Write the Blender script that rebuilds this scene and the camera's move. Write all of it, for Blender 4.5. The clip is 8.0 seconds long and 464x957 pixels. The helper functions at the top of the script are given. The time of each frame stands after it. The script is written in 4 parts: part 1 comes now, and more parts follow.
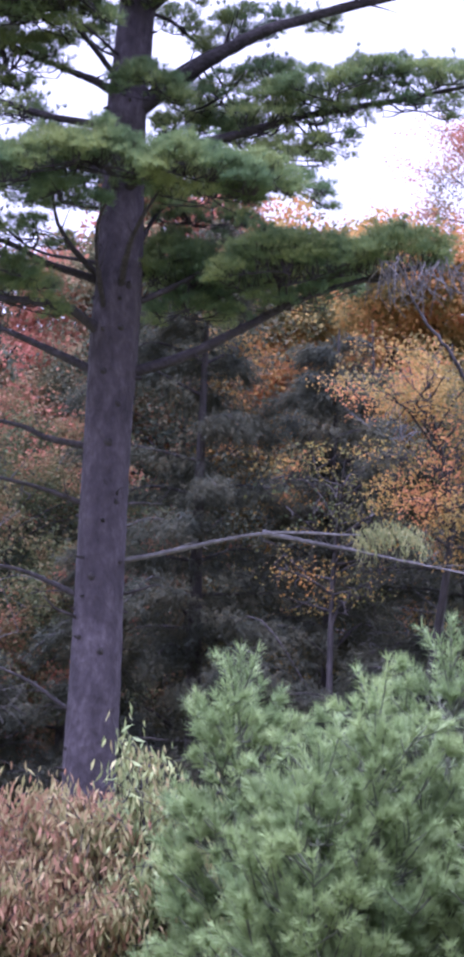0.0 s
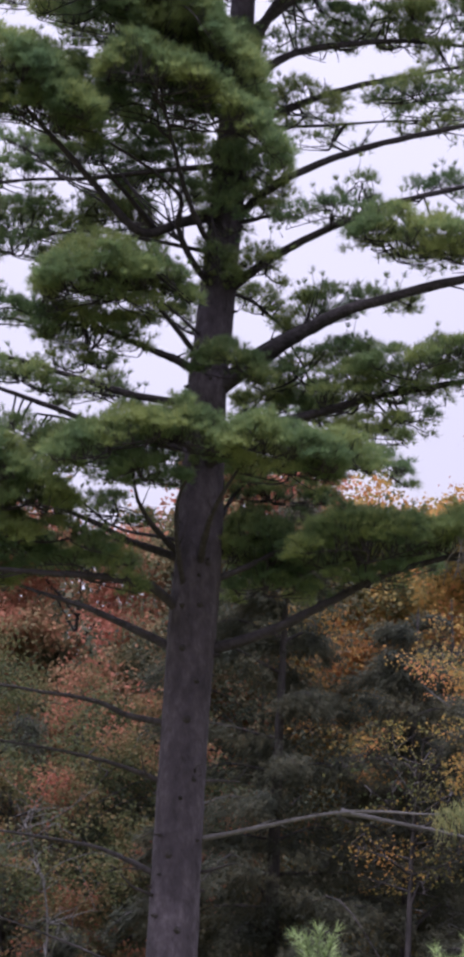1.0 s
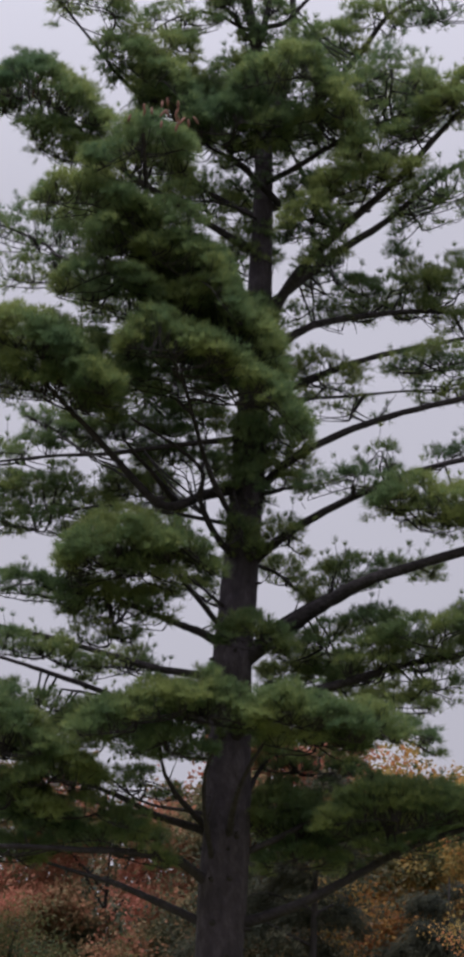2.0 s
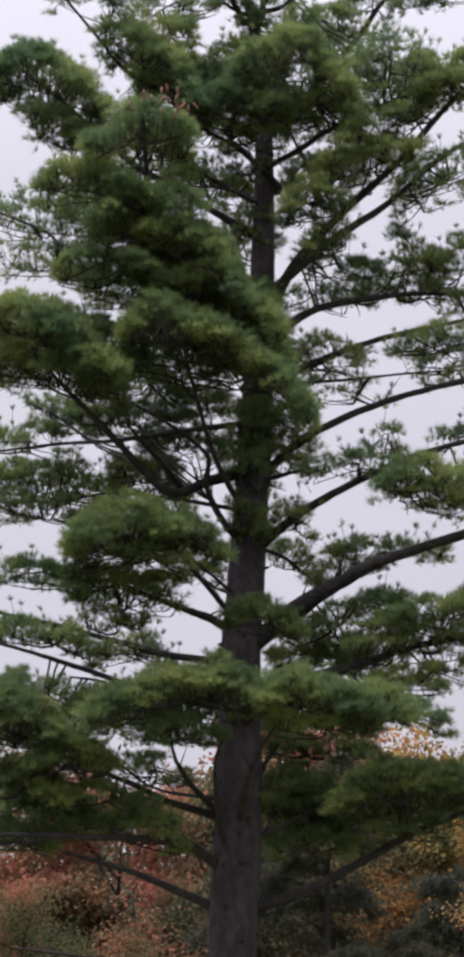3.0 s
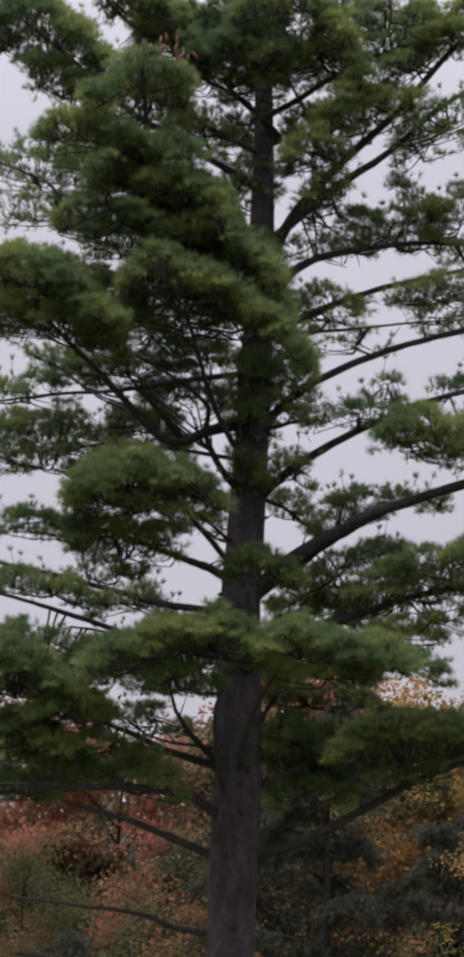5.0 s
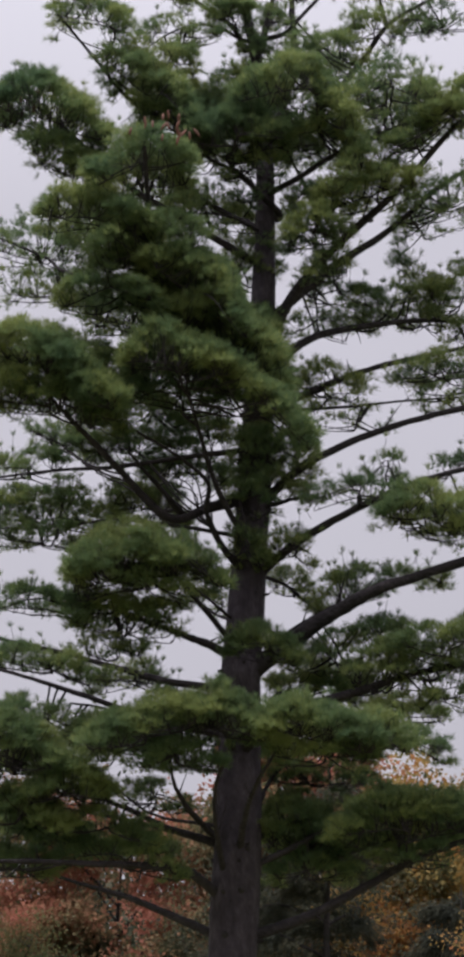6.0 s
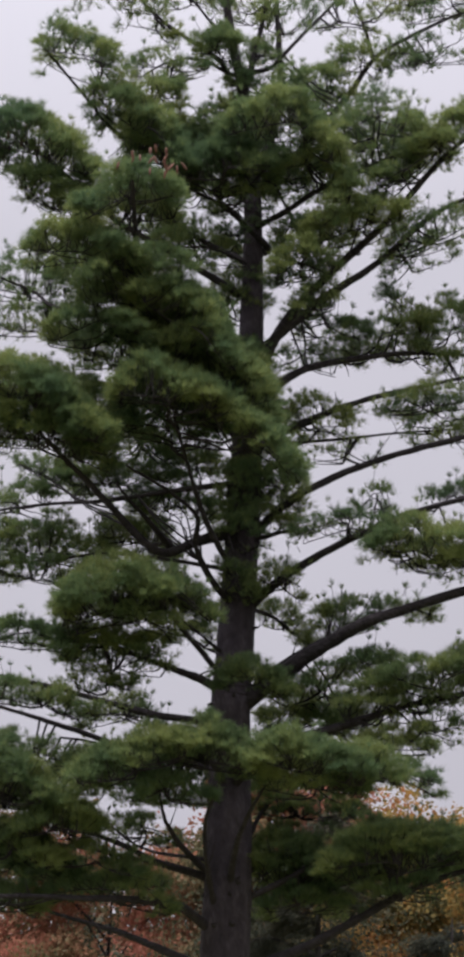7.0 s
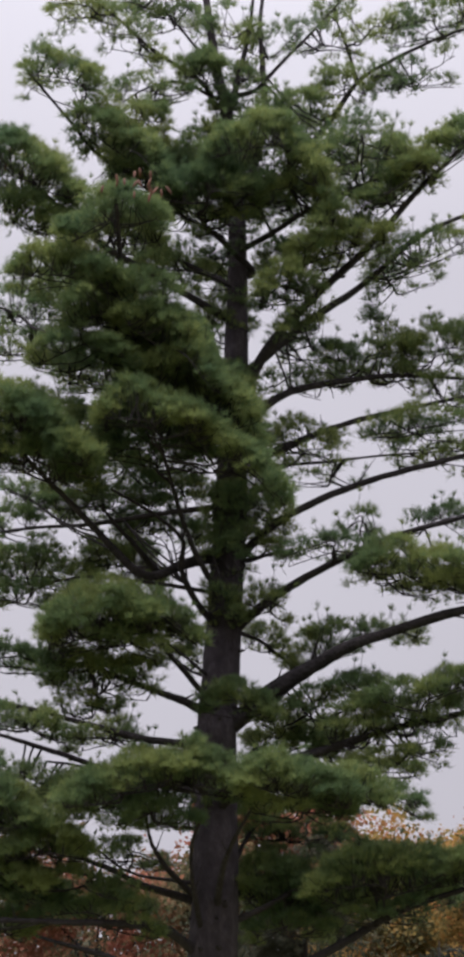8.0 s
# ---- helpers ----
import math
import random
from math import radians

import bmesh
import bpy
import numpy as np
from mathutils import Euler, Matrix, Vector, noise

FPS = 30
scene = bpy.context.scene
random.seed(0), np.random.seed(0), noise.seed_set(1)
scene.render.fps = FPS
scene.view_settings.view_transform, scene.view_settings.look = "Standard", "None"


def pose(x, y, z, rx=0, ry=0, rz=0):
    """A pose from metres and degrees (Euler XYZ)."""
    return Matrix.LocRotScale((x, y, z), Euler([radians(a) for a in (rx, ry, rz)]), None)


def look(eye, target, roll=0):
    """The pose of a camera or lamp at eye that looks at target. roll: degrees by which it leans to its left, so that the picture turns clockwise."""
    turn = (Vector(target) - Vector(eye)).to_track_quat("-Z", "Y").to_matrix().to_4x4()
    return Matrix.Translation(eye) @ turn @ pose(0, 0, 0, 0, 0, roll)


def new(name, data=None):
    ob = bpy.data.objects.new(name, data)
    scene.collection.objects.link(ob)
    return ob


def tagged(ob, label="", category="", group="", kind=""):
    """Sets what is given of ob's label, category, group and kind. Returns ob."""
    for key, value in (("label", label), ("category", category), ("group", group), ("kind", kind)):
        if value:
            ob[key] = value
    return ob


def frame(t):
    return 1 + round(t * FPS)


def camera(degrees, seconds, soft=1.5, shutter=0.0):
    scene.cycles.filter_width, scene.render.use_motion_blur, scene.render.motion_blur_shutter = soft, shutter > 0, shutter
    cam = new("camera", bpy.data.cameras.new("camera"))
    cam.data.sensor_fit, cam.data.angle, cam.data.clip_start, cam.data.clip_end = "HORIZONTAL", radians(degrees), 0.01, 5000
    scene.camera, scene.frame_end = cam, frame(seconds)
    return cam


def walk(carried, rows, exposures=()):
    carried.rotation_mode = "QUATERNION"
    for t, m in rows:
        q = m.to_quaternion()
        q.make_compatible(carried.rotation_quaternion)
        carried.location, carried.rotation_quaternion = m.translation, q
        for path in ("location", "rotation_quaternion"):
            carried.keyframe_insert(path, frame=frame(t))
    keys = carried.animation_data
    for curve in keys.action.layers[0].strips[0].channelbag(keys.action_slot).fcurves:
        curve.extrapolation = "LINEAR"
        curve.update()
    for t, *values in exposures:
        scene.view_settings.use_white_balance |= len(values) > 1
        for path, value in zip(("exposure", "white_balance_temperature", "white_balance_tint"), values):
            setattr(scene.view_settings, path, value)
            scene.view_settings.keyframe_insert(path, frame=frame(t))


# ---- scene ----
LENS, EYE, TILT, LEAN = 8.0, 1.6, 11.3, -1.0
cam = camera(LENS, 8.0, soft=4.6)
# seconds, turn to the right, tilt and roll against the upright stance, in degrees
ROWS = [
    (0, 1.353, -4.789, -0.230),
    (0.1, 1.301, -4.220, -0.228),
    (0.2, 1.258, -3.807, -0.096),
    (0.3, 1.217, -3.500, -0.124),
    (0.5, 0.997, -2.921, -0.068),
    (0.7, 0.500, -2.139, 0.000),
    (0.8, 0.274, -1.483, 0.027),
    (1, 0.000, 0.000, 0.000),
    (1.2, -0.339, 1.602, -0.082),
    (1.5, -0.463, 3.924, -0.377),
    (1.7, -0.415, 4.702, -0.669),
    (2.8, -0.450, 4.526, -2.000),
    (3, -0.481, 4.442, -2.097),
    (3.5, -0.580, 4.389, -2.306),
    (4, -0.549, 4.499, -2.398),
    (4.5, -0.504, 4.059, -2.313),
    (4.7, -0.533, 3.439, -2.213),
    (5.8, -0.441, 4.660, -1.963),
    (6, -0.471, 4.901, -1.949),
    (6.2, -0.446, 5.029, -1.960),
    (6.5, -0.336, 5.196, -2.058),
    (7, -0.256, 5.469, -2.206),
    (7.5, -0.044, 5.559, -2.399),
    (8, 0.015, 5.856, -2.442),
]
STANCE = pose(0, 0, EYE, TILT, LEAN, 0)
EXPOSURES = [
    (0.0, 1.34, 5000, 41), (0.2, 0.85, 5300, 34), (0.5, 0.44, 5650, 33), (1.0, 0.52, 5740, 29), (1.5, -0.08, 5600, 24), (1.7, -0.25, 5900, 20),
    (3.0, 0.18, 6150, 19), (4.5, 0.0, 6180, 19), (6.0, -0.1, 6180, 19), (8.0, -0.02, 6220, 19),
]
walk(cam, [(t, STANCE @ pose(0, 0, 0, 90 + up, 0, -turn) @ pose(0, 0, 0, 0, 0, roll)) for t, turn, up, roll in ROWS], EXPOSURES)

# ---- overcast daylight ----
world = bpy.data.worlds.new("overcast_sky")
scene.world = world
world.use_nodes = True
wn, wl = world.node_tree.nodes, world.node_tree.links
wn.clear()
sky = wn.new("ShaderNodeTexSky")
sky.sky_type = "NISHITA"
sky.sun_disc = False
sky.sun_elevation, sky.sun_rotation = radians(74), radians(214)
sky.air_density, sky.dust_density = 1.0, 4.0
grey = wn.new("ShaderNodeHueSaturation")
grey.inputs["Saturation"].default_value = 0.12
grey.inputs["Value"].default_value = 0.085
wl.new(sky.outputs[0], grey.inputs["Color"])
# the cloud deck: three times as bright overhead as at the horizon
coord = wn.new("ShaderNodeTexCoord")
split = wn.new("ShaderNodeSeparateXYZ")
wl.new(coord.outputs["Generated"], split.inputs[0])
deck = wn.new("ShaderNodeValToRGB")
deck.color_ramp.elements[0].position = 0.0
deck.color_ramp.elements[0].color = (0.60, 0.593, 0.605, 1)
deck.color_ramp.elements[1].position = 1.0
deck.color_ramp.elements[1].color = (3.1, 3.1, 3.15, 1)
step = deck.color_ramp.elements.new(0.35)
step.color = (0.77, 0.763, 0.785, 1)
wl.new(split.outputs["Z"], deck.inputs[0])
cloud = wn.new("ShaderNodeTexNoise")
cloud.inputs["Scale"].default_value = 4.0
cloud.inputs["Detail"].default_value = 3.0
wl.new(coord.outputs["Generated"], cloud.inputs["Vector"])
cloud_range = wn.new("ShaderNodeMapRange")
cloud_range.inputs["To Min"].default_value, cloud_range.inputs["To Max"].default_value = 0.85, 1.15
wl.new(cloud.outputs[0], cloud_range.inputs["Value"])
puff = wn.new("ShaderNodeMix")
puff.data_type, puff.blend_type = "RGBA", "MULTIPLY"
puff.inputs["Factor"].default_value = 1.0
wl.new(deck.outputs[0], puff.inputs["A"])
wl.new(cloud_range.outputs[0], puff.inputs["B"])
blend = wn.new("ShaderNodeMix")
blend.data_type = "RGBA"
blend.inputs["Factor"].default_value = 0.85
wl.new(grey.outputs[0], blend.inputs["A"])
wl.new(puff.outputs["Result"], blend.inputs["B"])
back = wn.new("ShaderNodeBackground")
back.inputs["Strength"].default_value = 0.9
wl.new(blend.outputs["Result"], back.inputs["Color"])
wl.new(back.outputs[0], wn.new("ShaderNodeOutputWorld").inputs["Surface"])

sun = new("sun", bpy.data.lights.new("sun", "SUN"))
sun.data.energy, sun.data.angle, sun.data.color = 4.2, radians(32), (1.0, 0.97, 0.93)
sun.matrix_world = look((-8, -12, 50), (0, 0, 0))


# ---- materials ----
def colour_noise(nt, scale, stops, detail=4.0, rough=0.6, coords="Object"):
    """A noise of a given size run through a colour ramp."""
    n, l = nt.nodes, nt.links
    tc = n.new("ShaderNodeTexCoord")
    nz = n.new("ShaderNodeTexNoise")
    nz.inputs["Scale"].default_value, nz.inputs["Detail"].default_value, nz.inputs["Roughness"].default_value = scale, detail, rough
    l.new(tc.outputs[coords], nz.inputs["Vector"])
    ramp = n.new("ShaderNodeValToRGB")
    for i, (p, c) in enumerate(stops):
        e = ramp.color_ramp.elements[i] if i < 2 else ramp.color_ramp.elements.new(p)
        e.position, e.color = p, (*c, 1)
    l.new(nz.outputs[0], ramp.inputs[0])
    return ramp.outputs[0], nz


def leaf_material(name, stops, scale=0.8, rough=0.55, through_light=0.3, spread=0.35):
    """Leaf or needle: colour drifts over the crown and from leaf to leaf, and some light comes through."""
    m = bpy.data.materials.new(name)
    m.use_nodes = True
    nt = m.node_tree
    n, l = nt.nodes, nt.links
    bsdf, out = n["Principled BSDF"], n["Material Output"]
    tc = n.new("ShaderNodeTexCoord")
    nz = n.new("ShaderNodeTexNoise")
    nz.inputs["Scale"].default_value, nz.inputs["Detail"].default_value = scale, 3.0
    l.new(tc.outputs["Object"], nz.inputs["Vector"])
    geo = n.new("ShaderNodeNewGeometry")
    mix = n.new("ShaderNodeMath")
    mix.operation = "MULTIPLY_ADD"
    l.new(geo.outputs["Random Per Island"], mix.inputs[0])
    mix.inputs[1].default_value = spread
    shift = n.new("ShaderNodeMath")
    shift.operation = "SUBTRACT"
    l.new(nz.outputs[0], shift.inputs[0])
    shift.inputs[1].default_value = spread / 2
    l.new(shift.outputs[0], mix.inputs[2])
    ramp = n.new("ShaderNodeValToRGB")
    for i, (p, c) in enumerate(stops):
        e = ramp.color_ramp.elements[i] if i < 2 else ramp.color_ramp.elements.new(p)
        e.position, e.color = p, (*c, 1)
    l.new(mix.outputs[0], ramp.inputs[0])
    l.new(ramp.outputs[0], bsdf.inputs["Base Color"])
    bsdf.inputs["Roughness"].default_value = rough
    bsdf.inputs["Specular IOR Level"].default_value = 0.18
    tl = n.new("ShaderNodeBsdfTranslucent")
    l.new(ramp.outputs[0], tl.inputs["Color"])
    ms = n.new("ShaderNodeMixShader")
    ms.inputs[0].default_value = through_light
    l.new(bsdf.outputs[0], ms.inputs[1])
    l.new(tl.outputs[0], ms.inputs[2])
    l.new(ms.outputs[0], out.inputs["Surface"])
    return m


def bark_material(name, stops, scale=6.0, stretch=0.25, relief=0.5):
    """Bark: plates stretched up the stem, with fine relief."""
    m = bpy.data.materials.new(name)
    m.use_nodes = True
    nt = m.node_tree
    n, l = nt.nodes, nt.links
    bsdf = n["Principled BSDF"]
    tc = n.new("ShaderNodeTexCoord")
    mp = n.new("ShaderNodeMapping")
    mp.inputs["Scale"].default_value = (1, 1, stretch)
    l.new(tc.outputs["Object"], mp.inputs["Vector"])
    col, nz = colour_noise(nt, scale, stops, 6.0, 0.7)
    l.new(mp.outputs[0], nz.inputs["Vector"])
    big = n.new("ShaderNodeTexNoise")
    big.inputs["Scale"].default_value, big.inputs["Detail"].default_value = 1.3, 2.0
    l.new(tc.outputs["Object"], big.inputs["Vector"])
    lift = n.new("ShaderNodeMapRange")
    lift.inputs["From Min"].default_value, lift.inputs["From Max"].default_value = 0.3, 0.7
    lift.inputs["To Min"].default_value, lift.inputs["To Max"].default_value = 0.75, 1.2
    l.new(big.outputs[0], lift.inputs["Value"])
    mul = n.new("ShaderNodeMix")
    mul.data_type, mul.blend_type = "RGBA", "MULTIPLY"
    mul.inputs["Factor"].default_value = 1.0
    l.new(col, mul.inputs["A"])
    l.new(lift.outputs[0], mul.inputs["B"])
    l.new(mul.outputs["Result"], bsdf.inputs["Base Color"])
    bsdf.inputs["Roughness"].default_value = 0.9
    bsdf.inputs["Specular IOR Level"].default_value = 0.2
    vor = n.new("ShaderNodeTexVoronoi")
    vor.inputs["Scale"].default_value = scale * 2.2
    l.new(mp.outputs[0], vor.inputs["Vector"])
    add = n.new("ShaderNodeMath")
    l.new(vor.outputs["Distance"], add.inputs[0])
    l.new(nz.outputs[0], add.inputs[1])
    bump = n.new("ShaderNodeBump")
    bump.inputs["Strength"].default_value, bump.inputs["Distance"].default_value = relief, 0.03
    l.new(add.outputs[0], bump.inputs["Height"])
    l.new(bump.outputs[0], bsdf.inputs["Normal"])
    return m


PINE_BARK = bark_material("pine_bark", [(0.25, (0.023, 0.019, 0.023)), (0.5, (0.046, 0.038, 0.046)), (0.75, (0.090, 0.076, 0.088))], 7.0, 0.55, 0.7)
DARK_BARK = bark_material("dark_bark", [(0.3, (0.016, 0.014, 0.014)), (0.6, (0.042, 0.036, 0.036)), (0.8, (0.08, 0.07, 0.068))], 9.0)
LIMB_BARK = bark_material("limb_bark", [(0.25, (0.016, 0.014, 0.015)), (0.55, (0.036, 0.031, 0.034)), (0.8, (0.076, 0.066, 0.070))], 9.0, 1.0)
YOUNG_BARK = bark_material("young_pine_bark", [(0.25, (0.06, 0.066, 0.045)), (0.55, (0.10, 0.108, 0.07)), (0.8, (0.15, 0.15, 0.10))], 9.0, 1.0)
GREY_WOOD = bark_material("grey_dead_wood", [(0.25, (0.065, 0.060, 0.060)), (0.55, (0.118, 0.110, 0.110)), (0.8, (0.19, 0.18, 0.178))], 12.0, 1.0, 0.4)
PALE_BARK = bark_material("pale_bark", [(0.25, (0.045, 0.041, 0.041)), (0.55, (0.085, 0.079, 0.077)), (0.8, (0.15, 0.14, 0.137))], 8.0, 1.0, 0.4)
PINE_NEEDLE = leaf_material("pine_needles", [(0.25, (0.066, 0.115, 0.061)), (0.46, (0.122, 0.177, 0.074)), (0.64, (0.228, 0.266, 0.090))], 1.1, 0.5, 0.48, 0.22)
TIP_NEEDLE = leaf_material("young_pine_needles", [(0.25, (0.128, 0.182, 0.076)), (0.5, (0.195, 0.258, 0.102)), (0.75, (0.285, 0.35, 0.142))], 3.0, 0.55, 0.35, 0.2)
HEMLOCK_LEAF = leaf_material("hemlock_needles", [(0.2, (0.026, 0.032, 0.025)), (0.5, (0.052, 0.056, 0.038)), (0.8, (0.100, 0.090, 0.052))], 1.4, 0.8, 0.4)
ORANGE_LEAF = leaf_material("orange_maple_leaves", [(0.34, (0.090, 0.092, 0.042)), (0.44, (0.23, 0.175, 0.058)), (0.53, (0.36, 0.215, 0.065)), (0.64, (0.39, 0.17, 0.075))], 0.8, 0.8, 0.5, 0.1)
RED_LEAF = leaf_material("red_maple_leaves", [(0.36, (0.085, 0.090, 0.048)), (0.45, (0.18, 0.135, 0.068)), (0.54, (0.28, 0.13, 0.078)), (0.64, (0.33, 0.13, 0.09))], 0.7, 0.8, 0.5, 0.1)
YELLOW_LEAF = leaf_material("yellow_green_leaves", [(0.36, (0.050, 0.066, 0.028)), (0.46, (0.13, 0.125, 0.042)), (0.54, (0.24, 0.18, 0.05)), (0.64, (0.32, 0.17, 0.05))], 0.7, 0.8, 0.5, 0.1)
OLIVE_LEAF = leaf_material("olive_leaves", [(0.34, (0.030, 0.040, 0.024)), (0.47, (0.075, 0.085, 0.034)), (0.57, (0.14, 0.098, 0.045)), (0.68, (0.26, 0.09, 0.06))], 0.7, 0.8, 0.5, 0.1)
DARK_OLIVE_LEAF = leaf_material("dark_olive_leaves", [(0.35, (0.024, 0.032, 0.022)), (0.5, (0.046, 0.050, 0.028)), (0.62, (0.085, 0.070, 0.036)), (0.72, (0.15, 0.085, 0.045))], 0.8, 0.8, 0.4, 0.12)
SHRUB_LEAF = leaf_material("rusty_shrub_leaves", [(0.25, (0.215, 0.21, 0.085)), (0.45, (0.275, 0.215, 0.10)), (0.6, (0.26, 0.155, 0.085)), (0.8, (0.23, 0.10, 0.065))], 2.6, 0.7, 0.4, 0.4)
SHRUB_GREEN = leaf_material("yellow_green_shrub_leaves", [(0.2, (0.14, 0.19, 0.075)), (0.6, (0.28, 0.30, 0.12)), (0.85, (0.36, 0.25, 0.13))], 3.0, 0.5, 0.3, 0.4)
RUST_NEEDLE = leaf_material("rusty_cones", [(0.2, (0.07, 0.04, 0.03)), (0.6, (0.15, 0.075, 0.055)), (0.85, (0.22, 0.11, 0.075))], 4.0, 0.7, 0.1)
LICHEN = leaf_material("hanging_leaf_sprays", [(0.25, (0.12, 0.14, 0.06)), (0.5, (0.21, 0.22, 0.09)), (0.75, (0.28, 0.25, 0.11))], 3.0)


# ---- building helpers ----
rng = np.random.default_rng(7)


def mesh_of(name, verts, faces, material, smooth=False):
    """A mesh from arrays of vertices and equal-sided faces."""
    verts, faces = np.asarray(verts, np.float32), np.asarray(faces, np.int32)
    me = bpy.data.meshes.new(name)
    count, side = faces.shape
    me.vertices.add(len(verts))
    me.vertices.foreach_set("co", verts.ravel())
    me.loops.add(count * side)
    me.loops.foreach_set("vertex_index", faces.ravel())
    me.polygons.add(count)
    me.polygons.foreach_set("loop_start", np.arange(0, count * side, side, dtype=np.int32))
    if smooth:
        me.polygons.foreach_set("use_smooth", np.ones(count, bool))
    me.update(calc_edges=True)
    me.materials.append(material)
    return me


def part(name, verts, faces, material, parent, label="", smooth=False):
    """One mesh under a thing or a part, built in the coordinates of the world."""
    ob = new(name, mesh_of(name, verts, faces, material, smooth))
    if parent is not None:
        ob.parent = parent
        ob.matrix_parent_inverse = base_of(parent).inverted()
    if label:
        ob["label"] = label
    return ob


def base_of(ob):
    """Where a thing stands; its parts have no shift of their own."""
    return ob.matrix_basis if ob.parent is None else Matrix.Identity(4)


def thing(name, place, label, category, group="", kind=""):
    """An Empty at the foot of a thing; its parts hang under it."""
    ob = new(name)
    ob.matrix_basis = Matrix.Translation(place)
    return tagged(ob, label, category, group, kind)


def unit(v):
    return v / np.maximum(np.linalg.norm(v, axis=-1, keepdims=True), 1e-9)


def tube(points, radii, sides=8, wobble=0.0):
    """Vertices and quads of a round stem along points."""
    p = np.asarray(points, float)
    r = np.asarray(radii, float)
    d = unit(np.gradient(p, axis=0))
    ref = np.where(np.abs(d[:, 2:3]) > 0.9, np.array([[1.0, 0, 0]]), np.array([[0, 0, 1.0]]))
    ref[:] = ref[len(ref) // 2]
    a = unit(np.cross(d, ref))
    b = np.cross(d, a)
    ang = np.linspace(0, 2 * np.pi, sides, endpoint=False)
    rr = r[:, None] * (1 + wobble * rng.normal(size=(len(p), sides)))
    v = p[:, None] + rr[..., None] * (np.cos(ang)[None, :, None] * a[:, None] + np.sin(ang)[None, :, None] * b[:, None])
    i = np.arange(len(p) - 1)[:, None] * sides
    j = np.arange(sides)[None]
    k = (j + 1) % sides
    f = np.stack([i + j, i + k, i + k + sides, i + j + sides], -1).reshape(-1, 4)
    return v.reshape(-1, 3), f


def joined(pieces):
    """Several (vertices, faces) as one."""
    verts, faces, at = [], [], 0
    for v, f in pieces:
        verts.append(v)
        faces.append(np.asarray(f) + at)
        at += len(v)
    return np.concatenate(verts), np.concatenate(faces)


def curve(knots, count):
    """A smooth (Catmull-Rom) way through knots."""
    k = np.asarray(knots, float)
    k = np.concatenate([[2 * k[0] - k[1]], k, [2 * k[-1] - k[-2]]])
    u = np.linspace(0, len(k) - 3 - 1e-6, count)
    i = u.astype(int)
    t = (u - i)[:, None]
    a, b, c, d = k[i], k[i + 1], k[i + 2], k[i + 3]
    return 0.5 * (2 * b + (c - a) * t + (2 * a - 5 * b + 4 * c - d) * t ** 2 + (3 * b - a - 3 * c + d) * t ** 3)


def tufts(at, axis, length, width, needles, low=0.25, high=1.0):
    """Brushes of needles: thin slivers fanning out from each point round its axis."""
    n = len(at)
    axis = unit(axis)
    side = unit(np.cross(axis, rng.normal(size=(n, 3))))
    other = np.cross(axis, side)
    turn = rng.uniform(0, 2 * np.pi, (n, needles))
    lean = rng.uniform(low, high, (n, needles)) * 1.25
    d = (np.cos(lean)[..., None] * axis[:, None] + (np.sin(lean) * np.cos(turn))[..., None] * side[:, None]
         + (np.sin(lean) * np.sin(turn))[..., None] * other[:, None])
    ln = (length if np.isscalar(length) else np.asarray(length)[:, None]) * rng.uniform(0.75, 1.1, (n, needles))
    tip = at[:, None] + d * ln[..., None]
    tip[..., 2] -= 0.12 * ln
    foot = at[:, None] + d * (0.08 * ln)[..., None]
    across = unit(np.cross(d, np.array([0, 0, 1.0]) + 0.5 * rng.normal(size=(n, needles, 3)))) * width / 2
    v = np.stack([foot - across, foot + across, tip], 2).reshape(-1, 3)
    return v, np.arange(len(v)).reshape(-1, 3)


def leaves(at, size, droop=0.3, slim=0.6, facing=None):
    """Pointed four-cornered leaves, folded a little, at points."""
    n = len(at)
    d = unit(rng.normal(size=(n, 3)) + np.array([0, 0, -droop * 2]))
    s = unit(np.cross(d, rng.normal(size=(n, 3)) + (0 if facing is None else np.asarray(facing))))
    nrm = np.cross(d, s)
    ln = (size * rng.uniform(0.6, 1.25, n))[:, None]
    w = ln * slim / 2
    mid = at + d * ln * 0.45 + nrm * ln * 0.08
    v = np.stack([at, mid + s * w, at + d * ln, mid - s * w], 1).reshape(-1, 3)
    return v, np.arange(len(v)).reshape(-1, 4)


